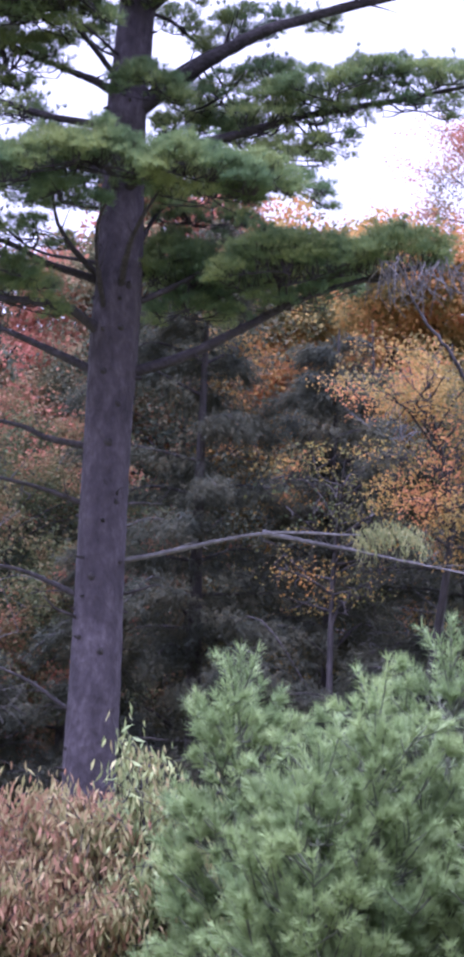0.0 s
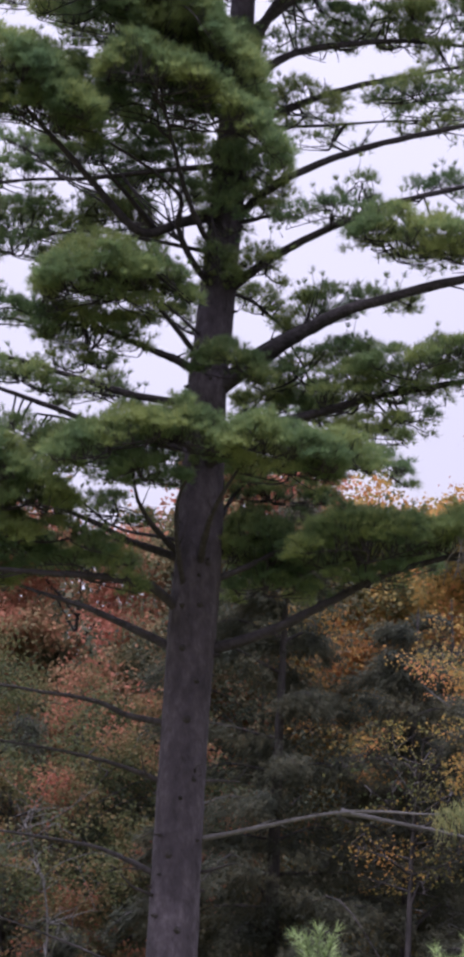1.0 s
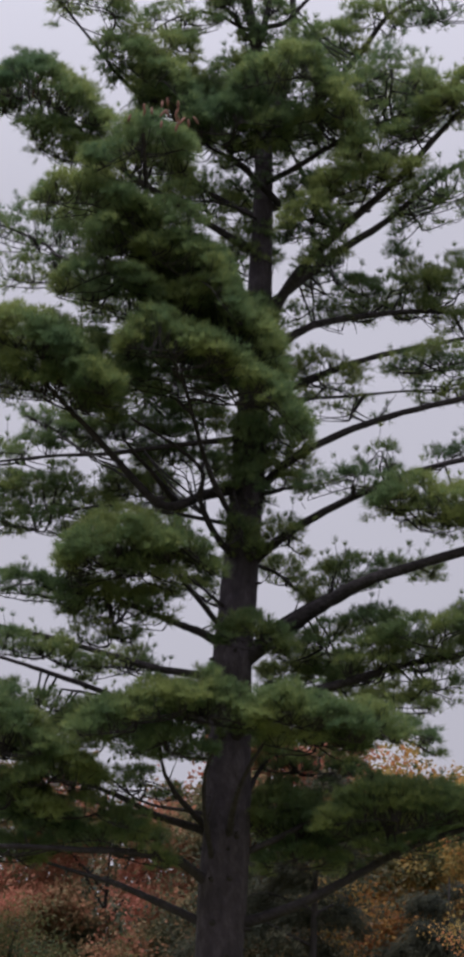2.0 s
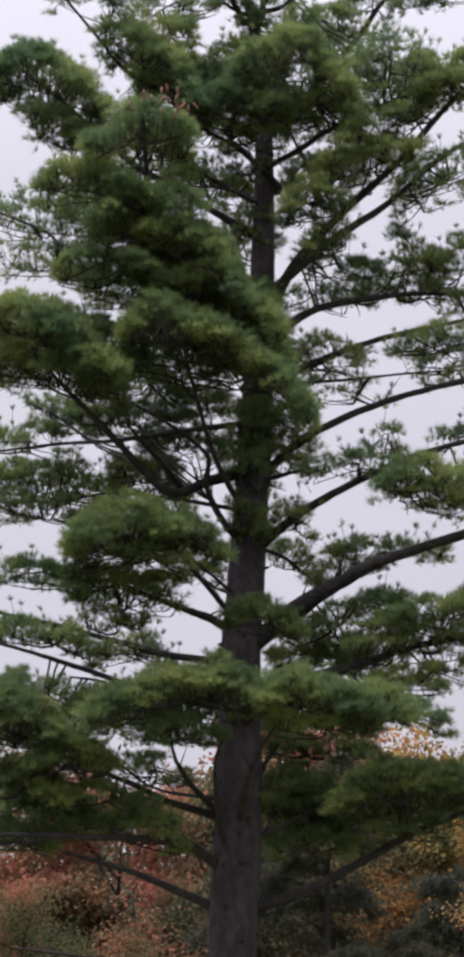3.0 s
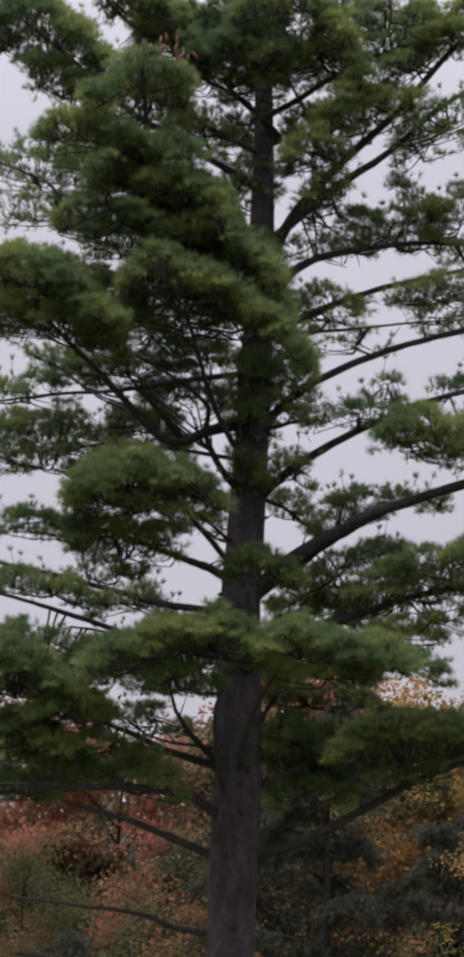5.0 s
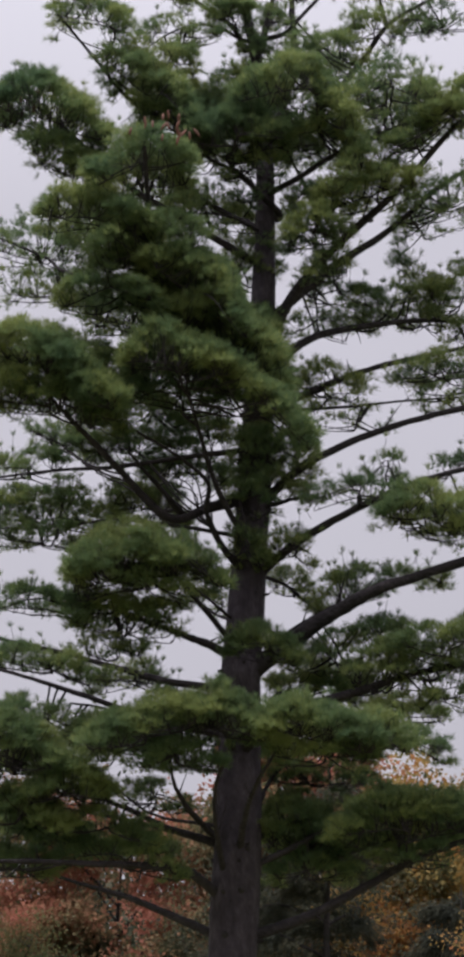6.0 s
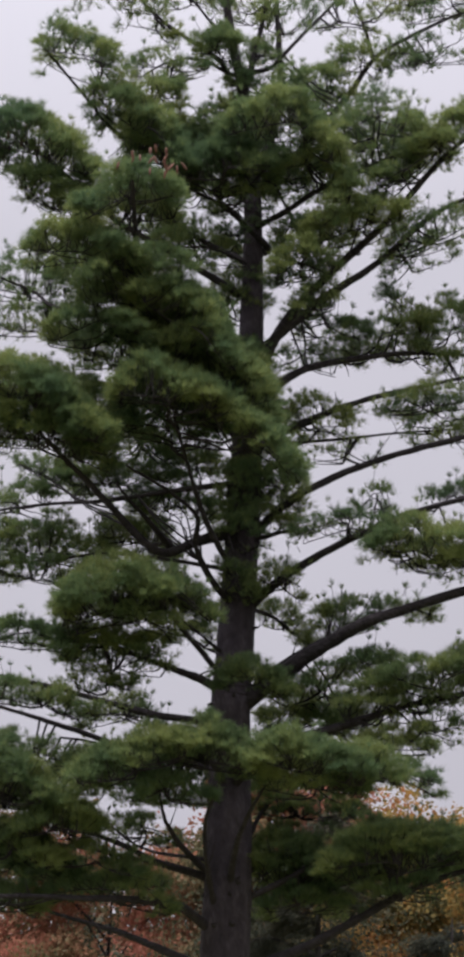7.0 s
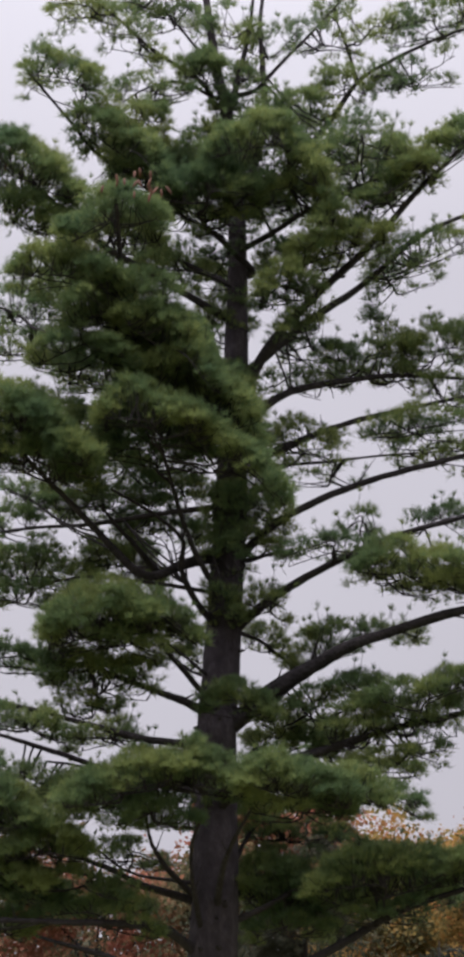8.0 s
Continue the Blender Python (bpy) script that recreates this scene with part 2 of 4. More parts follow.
# ---- ground ----
def build_ground():
    n = 60
    xs = np.sign(np.linspace(-1, 1, n)) * np.abs(np.linspace(-1, 1, n)) ** 2.6 * 2500
    gx, gy = np.meshgrid(xs, xs + 40)
    gz = 0.12 * np.sin(gx * 0.31) * np.cos(gy * 0.23) * np.exp(-((gx / 90) ** 2 + ((gy - 40) / 90) ** 2)) - 0.05
    v = np.stack([gx, gy, gz], -1).reshape(-1, 3)
    i = (np.arange(n - 1)[:, None] * n + np.arange(n - 1)[None]).ravel()
    f = np.stack([i, i + 1, i + n + 1, i + n], -1)
    m = bpy.data.materials.new("meadow_grass")
    m.use_nodes = True
    col, nz = colour_noise(m.node_tree, 0.7, [(0.25, (0.05, 0.065, 0.025)), (0.5, (0.10, 0.105, 0.04)), (0.75, (0.17, 0.12, 0.055))], 9.0, 0.7)
    m.node_tree.links.new(col, m.node_tree.nodes["Principled BSDF"].inputs["Base Color"])
    m.node_tree.nodes["Principled BSDF"].inputs["Roughness"].default_value = 0.95
    bump = m.node_tree.nodes.new("ShaderNodeBump")
    bump.inputs["Distance"].default_value = 0.08
    m.node_tree.links.new(nz.outputs[0], bump.inputs["Height"])
    m.node_tree.links.new(bump.outputs[0], m.node_tree.nodes["Principled BSDF"].inputs["Normal"])
    g = new("ground", mesh_of("ground", v, f, m, True))
    tagged(g, "autumn meadow with dry grass and fallen leaves", "ground", kind="structure")


build_ground()

# ---- the tall pine ----
PINE_Y = 41.0
TRUNK_KNOTS = (
    (-0.820, 0.11, 0.361),
    (-0.843, 2.33, 0.337),
    (-0.778, 3.82, 0.321),
    (-0.728, 5.34, 0.302),
    (-0.662, 6.86, 0.297),
    (-0.596, 8.02, 0.309),
    (-0.531, 9.18, 0.287),
    (-0.487, 10.82, 0.256),
    (-0.409, 11.69, 0.239),
    (-0.312, 12.90, 0.221),
    (-0.221, 14.12, 0.204),
    (-0.130, 15.62, 0.167),
    (-0.072, 17.07, 0.132),
    (-0.065, 18.37, 0.106),
    (-0.157, 19.34, 0.080),
    (-0.280, 20.05, 0.062),
    (-0.399, 21.04, 0.048),
    (-0.486, 22.05, 0.035),
    (-0.516, 23.44, 0.013),
)

pine_tree = thing("pine_tree", (TRUNK_KNOTS[0][0], PINE_Y, 0), "tall old white pine with grey trunk and layered green boughs", "tree")


def build_trunk():
    k = np.array(TRUNK_KNOTS)
    path = curve([(x, PINE_Y, z) for x, z, r in k], 150)
    rad = curve([(r, 0, 0) for x, z, r in k], 150)[:, 0]
    path = np.concatenate([[[path[0][0], PINE_Y, -0.2], [path[0][0], PINE_Y, 0.15]], path])
    rad = np.concatenate([[rad[0] * 1.5, rad[0] * 1.25], rad])
    v, f = tube(path, np.maximum(rad, 0.012), 22, 0.012)
    part("trunk", v, f, PINE_BARK, pine_tree, "grey-brown plated bark", True)
    # swollen whorl knots and branch scars up the bole
    for _ in range(70):
        i = int(rng.integers(4, 95))
        a = rng.uniform(0, 2 * np.pi)
        out = np.array([np.cos(a), np.sin(a), rng.uniform(-0.1, 0.3)])
        foot = path[i] + out * rad[i] * 0.9
        v, f = tube([foot, foot + out * 0.04, foot + out * rng.uniform(0.05, 0.11)], np.array([0.035, 0.028, 0.012]) * rng.uniform(0.6, 1.4), 6)
        part("branch_stub", v, f, DARK_BARK, pine_tree)
    # black knot holes left by old whorls
    for z, a in ((6.72, -1.5), (5.95, -1.0), (7.6, -1.9), (8.1, -1.3), (4.1, -1.4), (8.6, -1.1), (5.0, -1.9), (7.15, -1.2)):
        i = int(np.argmin(np.abs(path[:, 2] - z)))
        out = np.array([math.cos(a), math.sin(a), 0.1])
        foot = path[i] + out * rad[i] * 0.93
        v, f = tube([foot, foot + out * 0.03, foot + out * 0.045], np.array([0.055, 0.045, 0.008]) * rng.uniform(0.7, 1.2), 9, 0.12)
        part("knot", v, f, DARK_BARK, pine_tree, "dark knot scar")


build_trunk()


def limb(*knots, radius, depth, dead=False):
    """A bough from the bole through (x, z) knots, running depth metres away from (or towards) the meadow."""
    n = len(knots) - 1
    way = [(x, PINE_Y + depth * i / n, z) for i, (x, z) in enumerate(knots)]
    heart = np.interp(knots[0][1], [k[1] for k in TRUNK_KNOTS], [k[0] for k in TRUNK_KNOTS])
    if 0.03 < abs(knots[0][0] - heart) < 0.6:
        way.insert(0, (heart, PINE_Y, knots[0][1] - 0.25 * (knots[1][1] - knots[0][1])))
    count = 34
    path = curve(way, count)
    path[1:] += rng.normal(0, 0.008 + 0.06 * radius, (count - 1, 3)).cumsum(0) * np.linspace(0.1, 0.35, count - 1)[:, None]
    s = np.linspace(0, 1, count)
    rad = np.maximum(radius * (0.45 * np.exp(-s * 14) + 1 - 0.72 * s), 0.006)
    pieces = [tube(path, rad, 10, 0.06)]
    # side shoots, bare on the dead boughs
    for _ in range(3):
        i = int(rng.integers(8, count - 2))
        aim = unit(unit(path[i + 1] - path[i - 1]) + rng.normal(0, 0.5, 3) + (0, 0, -0.1 if dead else 0.2))
        ln = rng.uniform(0.15, 0.4)
        shoot = path[i] + np.outer(np.linspace(0, 1, 6), aim * ln) + np.outer(np.linspace(0, 1, 6) ** 2, rng.normal(0, 0.09, 3))
        pieces.append(tube(shoot, np.linspace(rad[i] * 0.35 + 0.002, 0.003, 6), 5))
    v, f = joined(pieces)
    if dead:
        ob = part("dead_branch", v, f, GREY_WOOD if depth < -1 else DARK_BARK, pine_tree, "bare dead branch", True)
    else:
        ob = part("bough", v, f, LIMB_BARK, pine_tree, smooth=True)
    return ob, path


def plume(bough, *crest, thick, dense, depth):
    """A cushion of needle brushes carried by a bough: it lies under a crest of (x, z) knots and is thick metres deep below it."""
    ob, path = bough
    line = curve([(x, 0, z) for x, z in crest], 40)
    step = np.linalg.norm(np.diff(line, axis=0), axis=1)
    span = step.sum()
    s = np.concatenate([[0], step.cumsum()]) / span
    y0 = PINE_Y + depth
    deep = min(1.3, 0.45 + 0.3 * span) + 0.5 * thick
    phase = rng.uniform(0, 6.28, 4)

    def inside(u, w, drop):
        edge = np.sqrt(np.clip(1 - (np.abs(u - 0.5) * 2) ** 3, 0.1, 1))
        lumps = 0.05 * np.sin(u * span * 7 + phase[0] + w * 2) + 0.035 * np.sin(u * span * 15 + phase[1] - w * 3)
        body = max(thick - 0.12, 0.08)
        z = np.interp(u, s, line[:, 2]) - 0.13 + lumps - body * (1 - edge) * 0.4 - body * (0.45 * w ** 2 + drop * (1 - 0.45 * w ** 2)) * edge
        return np.stack([np.interp(u, s, line[:, 0]), y0 + w * deep / 2, z], -1)

    # side branches run from the bough up into the cushion
    spines = []
    near = int(np.argmin(np.linalg.norm((path - inside(np.array([0.5]), np.array([0.0]), np.array([0.5])))[4:], axis=1))) + 4
    for w in rng.uniform(-0.8, 0.8, 2 + int(span > 0.9)):
        root = path[max(3, near - int(rng.integers(0, 4)))]
        a, b = inside(np.array([0.08, 0.92]), np.array([w, w]), np.array([0.75, 0.75]))
        if np.linalg.norm(a - root) > np.linalg.norm(b - root):
            a, b = b, a
        m = inside(np.array([0.5]), np.array([w]), np.array([0.95]))[0]
        way = curve([root, root * 0.45 + m * 0.55 + (0, 0, -0.06), m, b], 18)
        way[1:] += rng.normal(0, 0.007, (17, 3)).cumsum(0)
        spines.append(way)
        v, f = tube(way, np.linspace(0.016, 0.005, 18), 5)
        part("side_branch", v, f, LIMB_BARK, ob, smooth=True)
        fork = curve([way[7], way[7] * 0.5 + a * 0.5 + (0, 0, -0.03), a], 9)
        spines.append(np.concatenate([fork, fork]))
        FINE.setdefault(ob.name, []).append(tube(fork, np.linspace(0.011, 0.005, 9), 4))
    spine = np.concatenate([w[6:] for w in spines])
    # the brushes stand in small domes; more of them on the sky side, so the crest closes and the under side stays open
    area = span * (thick + 0.08)
    domes = max(3, int(area * (24 + 150 * dense ** 1.6)))
    hu, hw = rng.uniform(0, 1, domes), rng.uniform(-1, 1, domes)
    hd = rng.uniform(size=domes) ** 1.6 * (0.68 if dense > 0.65 else 0.85)
    hub = inside(hu, hw, hd)
    per = max(6, int(BRUSHES * dense * area / domes))
    ball = unit(rng.normal(size=(domes, per, 3)) + (0, 0, 0.75))
    ball[..., 2] = np.where(ball[..., 2] < -0.15, -0.4 * ball[..., 2], ball[..., 2])
    size = rng.uniform(0.09, 0.17, (domes, 1, 1))
    at = (hub[:, None] + ball * size * rng.uniform(0.35, 1, (domes, per, 1)) * (1.35, 1.35, 0.6)).reshape(-1, 3)
    away = np.stack([np.sign(hu - 0.5) * np.abs(2 * hu - 1) ** 2, 0.7 * hw, 0 * hu], -1)
    axis = unit((0.65 * ball + 0.6 * away[:, None] + (0, 0, 0.7)).reshape(-1, 3) + rng.normal(0, 0.15, (domes * per, 3)))
    made = FOLIAGE.setdefault(ob.name, [])
    made.append(tufts(at - 0.03 * axis, axis, 0.125, 0.0072 if dense > 0.7 else 0.0062, 15, 0.08, 0.8))
    for i in range(0, domes, 2 if dense > 0.65 else 1):
        src = spine[np.argmin(np.linalg.norm(spine - hub[i], axis=1) + 0.45 * rng.uniform(size=len(spine)))]
        mid = (src + hub[i]) / 2 + rng.normal(0, 0.02, 3) + (0, 0, -0.03)
        FINE.setdefault(ob.name, []).append(tube(curve([src, mid, hub[i], hub[i] + ball[i, 0] * 0.07], 6), np.linspace(0.0065, 0.0032, 6), 3))
    # single leaders stand up out of the crest, each with a brush at its tip
    lone = int(span * 9)
    u, w = rng.uniform(0, 1, lone), rng.uniform(-0.9, 0.9, lone)
    foot = inside(u, w, np.full(lone, 0.1))
    rise = unit(np.stack([0.5 * (2 * u - 1), 0.3 * w, np.full(lone, 1.0)], -1) + rng.normal(0, 0.2, (lone, 3))) * rng.uniform(0.08, 0.24, (lone, 1))
    made.append(tufts(np.repeat(foot + rise, 3, 0) + rng.normal(0, 0.012, (lone * 3, 3)), np.repeat(rise, 3, 0), 0.105, 0.0070, 12, 0.1, 0.75))
    for a, b in zip(foot, rise):
        FINE[ob.name].append(tube([a - 0.3 * b, a + 0.4 * b, a + b], [0.005, 0.004, 0.003], 3))


def cones(bough, x, z, count):
    """Hanging brown cones at a shoot's end."""
    ob, path = bough
    y = path[np.argmin(np.abs(path[:, 0] - x) + np.abs(path[:, 2] - z))][1]
    for _ in range(count):
        p = np.array([x, y - 0.35, z]) + rng.normal(0, 0.11, 3) * (1.6, 1, 0.7)
        way = np.array([rng.normal(0, 0.3), rng.normal(0, 0.3), -1.0])
        t = np.linspace(0, 1, 7)
        v, f = tube(p + np.outer(t, way * 0.11), 0.017 * np.array([0.25, 0.7, 1.0, 1.0, 0.9, 0.6, 0.15]), 7, 0.12)
        part("cone", v, f, RUST_NEEDLE, ob, "brown hanging pine cone")


def hanging_spray(bough, x, z, wide, count):
    """Drooping yellow-green leaf strands caught on a bare branch."""
    ob, path = bough
    y = path[-1][1]
    side = rng.uniform(-1, 1, count)
    strands = np.stack([x + side * wide, y + rng.normal(0, 0.2, count), z + 0.16 * (1 - side ** 2) + rng.normal(0, 0.05, count) - 0.1], -1)
    t = np.linspace(0, 1, 12)[None, :, None]
    drop = np.stack([rng.normal(0, 0.06, count), rng.normal(0, 0.06, count), -rng.uniform(0.15, 0.42, count)], -1)[:, None]
    at = (strands[:, None] + drop * t + np.array([0.12, 0, 0.06]) * np.sin(t * 2)).reshape(-1, 3)
    v, f = leaves(at, 0.06, 1.6, 0.22)
    part("leaf_spray", v, f, LICHEN, ob, "drooping yellow-green leaf strands")["kind"] = "stuff"


def hanging_twigs(bough, x0, x1, z, count):
    """Grey dead twigs that hang below a bough."""
    ob, path = bough
    pieces = []
    for _ in range(count):
        x = rng.uniform(x0, x1)
        p = np.array([x, np.interp(x, path[:, 0], path[:, 1]) - 0.5 + rng.normal(0, 0.2), z + rng.normal(0, 0.06)])
        q = p + np.array([rng.normal(0, 0.2), rng.normal(0, 0.1), -rng.uniform(0.15, 0.55)])
        pieces.append(tube(curve([p, (p + q) / 2 + rng.normal(0, 0.07, 3), q], 8), np.linspace(0.009, 0.004, 8), 4))
    v, f = joined(pieces)
    part("dead_twig_tangle", v, f, GREY_WOOD, ob, "grey dead twigs hanging below the needles")["kind"] = "stuff"


BRUSHES, FOLIAGE, FINE = 1700, {}, {}
bough = limb((-0.32, 19.52), (-0.45, 19.74), (-0.81, 19.98), (-1.21, 20.25), (-1.61, 20.62), (-2.09, 20.95), radius=0.045, depth=-0.5)
plume(bough, (-2.50, 20.82), (-2.01, 21.03), (-1.52, 20.71), thick=0.40, dense=0.5, depth=-0.5)
plume(bough, (-1.81, 20.63), (-1.40, 20.66), (-1.00, 20.25), thick=0.40, dense=0.35, depth=-0.4)
plume(bough, (-0.76, 19.97), (-0.47, 20.17), (-0.22, 19.91), thick=0.48, dense=0.9, depth=-0.5)
bough = limb((-0.36, 20.05), (-0.72, 20.69), (-1.18, 21.30), radius=0.032, depth=0.4)
plume(bough, (-1.22, 21.21), (-0.88, 21.38), (-0.47, 21.10), thick=0.45, dense=0.45, depth=0.3)
plume(bough, (-1.55, 21.45), (-1.04, 21.57), thick=0.45, dense=0.5, depth=0.3)
bough = limb((-0.33, 19.61), (-0.73, 19.71), (-1.13, 19.55), (-1.57, 19.19), radius=0.032, depth=-0.8)
plume(bough, (-1.73, 19.65), (-1.29, 19.68), (-0.56, 19.61), thick=0.34, dense=0.4, depth=-0.6)
plume(bough, (-1.43, 19.03), (-1.20, 19.28), (-0.93, 19.01), thick=0.48, dense=0.75, depth=-0.9)
bough = limb((0.00, 18.10), (0.31, 19.08), (0.33, 20.00), (0.30, 20.66), (0.39, 21.50), radius=0.072, depth=0.25)
plume(bough, (-0.37, 19.65), (-0.00, 19.73), (0.41, 19.58), thick=0.45, dense=0.6, depth=0.1)
plume(bough, (0.10, 20.58), (0.44, 20.75), (0.94, 20.87), thick=0.41, dense=0.3, depth=0.2)
bough = limb((-0.16, 19.25), (0.05, 20.03), (0.21, 20.72), (0.29, 21.34), radius=0.048, depth=-0.1)
plume(bough, (-0.47, 20.86), (-0.13, 21.04), (0.27, 20.84), thick=0.53, dense=0.35, depth=0)
plume(bough, (-0.15, 20.14), (0.09, 20.26), (0.34, 20.03), thick=0.45, dense=0.45, depth=0)
bough = limb((0.20, 19.68), (0.50, 19.94), (0.83, 20.24), (1.21, 20.59), (1.51, 20.89), radius=0.035, depth=-0.4)
plume(bough, (0.32, 19.41), (0.81, 19.50), (1.36, 19.16), thick=0.43, dense=0.7, depth=-0.6)
plume(bough, (0.75, 20.28), (1.25, 20.45), (1.65, 20.26), thick=0.29, dense=0.25, depth=-0.4)
plume(bough, (1.10, 20.90), (1.59, 20.98), thick=0.33, dense=0.37, depth=-0.4)
bough = limb((0.20, 18.10), (0.70, 18.55), (1.25, 19.17), (1.63, 19.63), (2.36, 19.99), (3.26, 20.29), radius=0.058, depth=-0.7)
plume(bough, (1.02, 19.70), (1.39, 19.87), (1.74, 19.59), thick=0.36, dense=0.45, depth=-0.5)
plume(bough, (1.71, 19.77), (2.36, 19.92), (2.97, 20.00), thick=0.36, dense=0.29, depth=-0.6)
plume(bough, (1.98, 20.60), (2.56, 20.81), (3.21, 20.83), thick=0.55, dense=0.49, depth=-0.6)
plume(bough, (2.02, 19.54), (2.68, 19.83), thick=0.29, dense=0.2, depth=-0.6)
bough = limb((1.60, 19.77), (1.45, 20.33), (1.26, 20.85), radius=0.029, depth=-0.3)
plume(bough, (1.50, 20.62), (2.06, 20.51), thick=0.29, dense=0.33, depth=-0.4)
bough = limb((-0.14, 17.33), (0.35, 17.48), (0.87, 17.67), (1.55, 17.85), (2.33, 18.00), radius=0.054, depth=-1.4)
plume(bough, (-0.45, 18.35), (-0.09, 18.69), (0.31, 18.85), (0.78, 18.53), (1.11, 17.80), thick=0.67, dense=1.05, depth=-1.3)
plume(bough, (0.85, 18.27), (1.22, 18.65), (1.82, 18.82), (2.23, 18.28), thick=0.57, dense=0.61, depth=-1.2)
plume(bough, (1.32, 18.09), (1.95, 18.24), thick=0.36, dense=0.49, depth=-1.2)
plume(bough, (0.69, 17.14), (1.21, 17.50), (1.53, 17.24), thick=0.38, dense=0.61, depth=-1.4)
plume(bough, (1.94, 18.07), (2.34, 18.27), (2.56, 17.97), thick=0.35, dense=0.66, depth=-1.4)
bough = limb((-0.20, 17.50), (-0.44, 17.53), (-0.59, 17.51), radius=0.048, depth=-1.2)
plume(bough, (-1.02, 17.94), (-0.50, 18.12), (0.28, 17.91), thick=0.55, dense=1.05, depth=-1.2)
plume(bough, (-0.68, 17.67), (-0.20, 17.74), (0.20, 17.60), thick=0.36, dense=0.5, depth=-0.8)
plume(bough, (-0.34, 18.22), (0.21, 18.16), (0.68, 17.98), thick=0.39, dense=0.8, depth=-1.1)
bough = limb((0.14, 17.09), (-0.10, 17.25), (-0.41, 17.44), (-1.01, 17.73), radius=0.058, depth=-0.9)
plume(bough, (-0.53, 17.23), (-0.37, 17.35), (-0.17, 17.22), thick=0.28, dense=0.4, depth=-0.5)
bough = limb((0.01, 16.79), (-0.46, 16.96), (-0.85, 16.96), radius=0.029, depth=-0.6)
bough = limb((-0.25, 17.85), (-0.84, 18.22), (-1.40, 18.37), (-1.83, 18.56), (-2.21, 19.01), (-2.68, 19.58), radius=0.051, depth=-1)
plume(bough, (-2.82, 19.59), (-2.47, 19.90), (-1.91, 19.56), (-1.48, 18.85), thick=0.43, dense=0.66, depth=-1.1)
plume(bough, (-2.23, 19.09), (-1.64, 18.90), (-1.16, 18.55), (-0.86, 17.90), thick=0.59, dense=0.95, depth=-1.2)
plume(bough, (-1.77, 18.47), (-1.30, 18.46), (-0.74, 18.10), thick=0.52, dense=0.9, depth=-0.9)
bough = limb((-0.25, 16.47), (-1.18, 16.95), (-1.95, 17.32), (-2.63, 17.86), (-3.31, 18.31), radius=0.061, depth=-1.6)
plume(bough, (-3.55, 18.44), (-2.92, 18.57), (-2.45, 18.28), (-2.02, 17.85), thick=0.79, dense=1.05, depth=-1.6)
cones(bough, -2.91, 18.11, 8)
plume(bough, (-3.08, 17.84), (-2.61, 17.74), (-2.07, 17.43), thick=0.59, dense=0.9, depth=-1.5)
bough = limb((-0.27, 15.79), (-1.62, 16.21), (-2.69, 16.58), (-3.04, 16.93), (-3.73, 17.39), radius=0.048, depth=1.4)
plume(bough, (-3.81, 17.48), (-3.14, 17.69), (-2.44, 17.31), thick=0.63, dense=0.4, depth=1.3)
plume(bough, (-3.71, 16.92), (-2.80, 16.89), (-2.06, 16.61), thick=0.50, dense=0.35, depth=1.2)
plume(bough, (-2.55, 16.20), (-1.98, 16.27), (-1.33, 16.00), thick=0.37, dense=0.35, depth=1)
bough = limb((-0.26, 15.04), (-0.73, 15.17), (-1.21, 15.46), (-1.45, 15.81), (-1.52, 16.30), (-1.53, 16.78), radius=0.074, depth=-3.2)
plume(bough, (-2.24, 16.79), (-1.85, 17.13), (-1.40, 17.30), (-0.96, 17.00), thick=0.57, dense=1.1, depth=-2.7)
cones(bough, -1.41, 17.01, 8)
cones(bough, -1.11, 16.91, 9)
plume(bough, (-2.89, 16.37), (-2.47, 16.54), (-2.02, 16.50), (-1.53, 16.17), thick=0.42, dense=1.05, depth=-2.6)
plume(bough, (-2.22, 15.94), (-1.64, 16.41), (-0.82, 16.10), thick=0.65, dense=1.05, depth=-2.5)
plume(bough, (-2.64, 15.35), (-2.04, 15.57), (-1.40, 15.35), thick=0.42, dense=1, depth=-2.4)
plume(bough, (-1.55, 15.92), (-0.90, 15.90), (-0.53, 15.49), (-0.30, 15.00), thick=0.77, dense=1.1, depth=-2.3)
plume(bough, (-1.42, 15.29), (-0.77, 15.44), (-0.24, 15.06), (0.16, 14.49), thick=0.66, dense=1.05, depth=-2)
plume(bough, (-2.12, 15.89), (-1.74, 15.96), (-1.29, 15.70), thick=0.50, dense=0.8, depth=-2.2)
bough = limb((-0.22, 15.71), (-0.45, 16.23), (-0.57, 16.66), radius=0.04, depth=0.5)
plume(bough, (-0.59, 17.02), (-0.23, 17.18), (0.09, 16.92), thick=0.95, dense=0.55, depth=0.3)
plume(bough, (-0.57, 15.66), (-0.17, 15.82), (0.17, 15.31), thick=0.77, dense=0.8, depth=-0.4)
bough = limb((-0.01, 15.45), (0.31, 15.95), (0.80, 16.45), (1.61, 17.11), (2.35, 17.85), (3.07, 18.47), radius=0.088, depth=-1.1)
plume(bough, (0.16, 16.57), (0.53, 16.89), (0.99, 16.63), thick=0.54, dense=0.78, depth=-1.2)
plume(bough, (0.62, 17.09), (1.29, 17.33), (2.00, 17.43), thick=0.47, dense=0.78, depth=-1.1)
plume(bough, (1.46, 17.66), (2.03, 18.18), (2.47, 18.27), thick=0.48, dense=0.78, depth=-1.1)
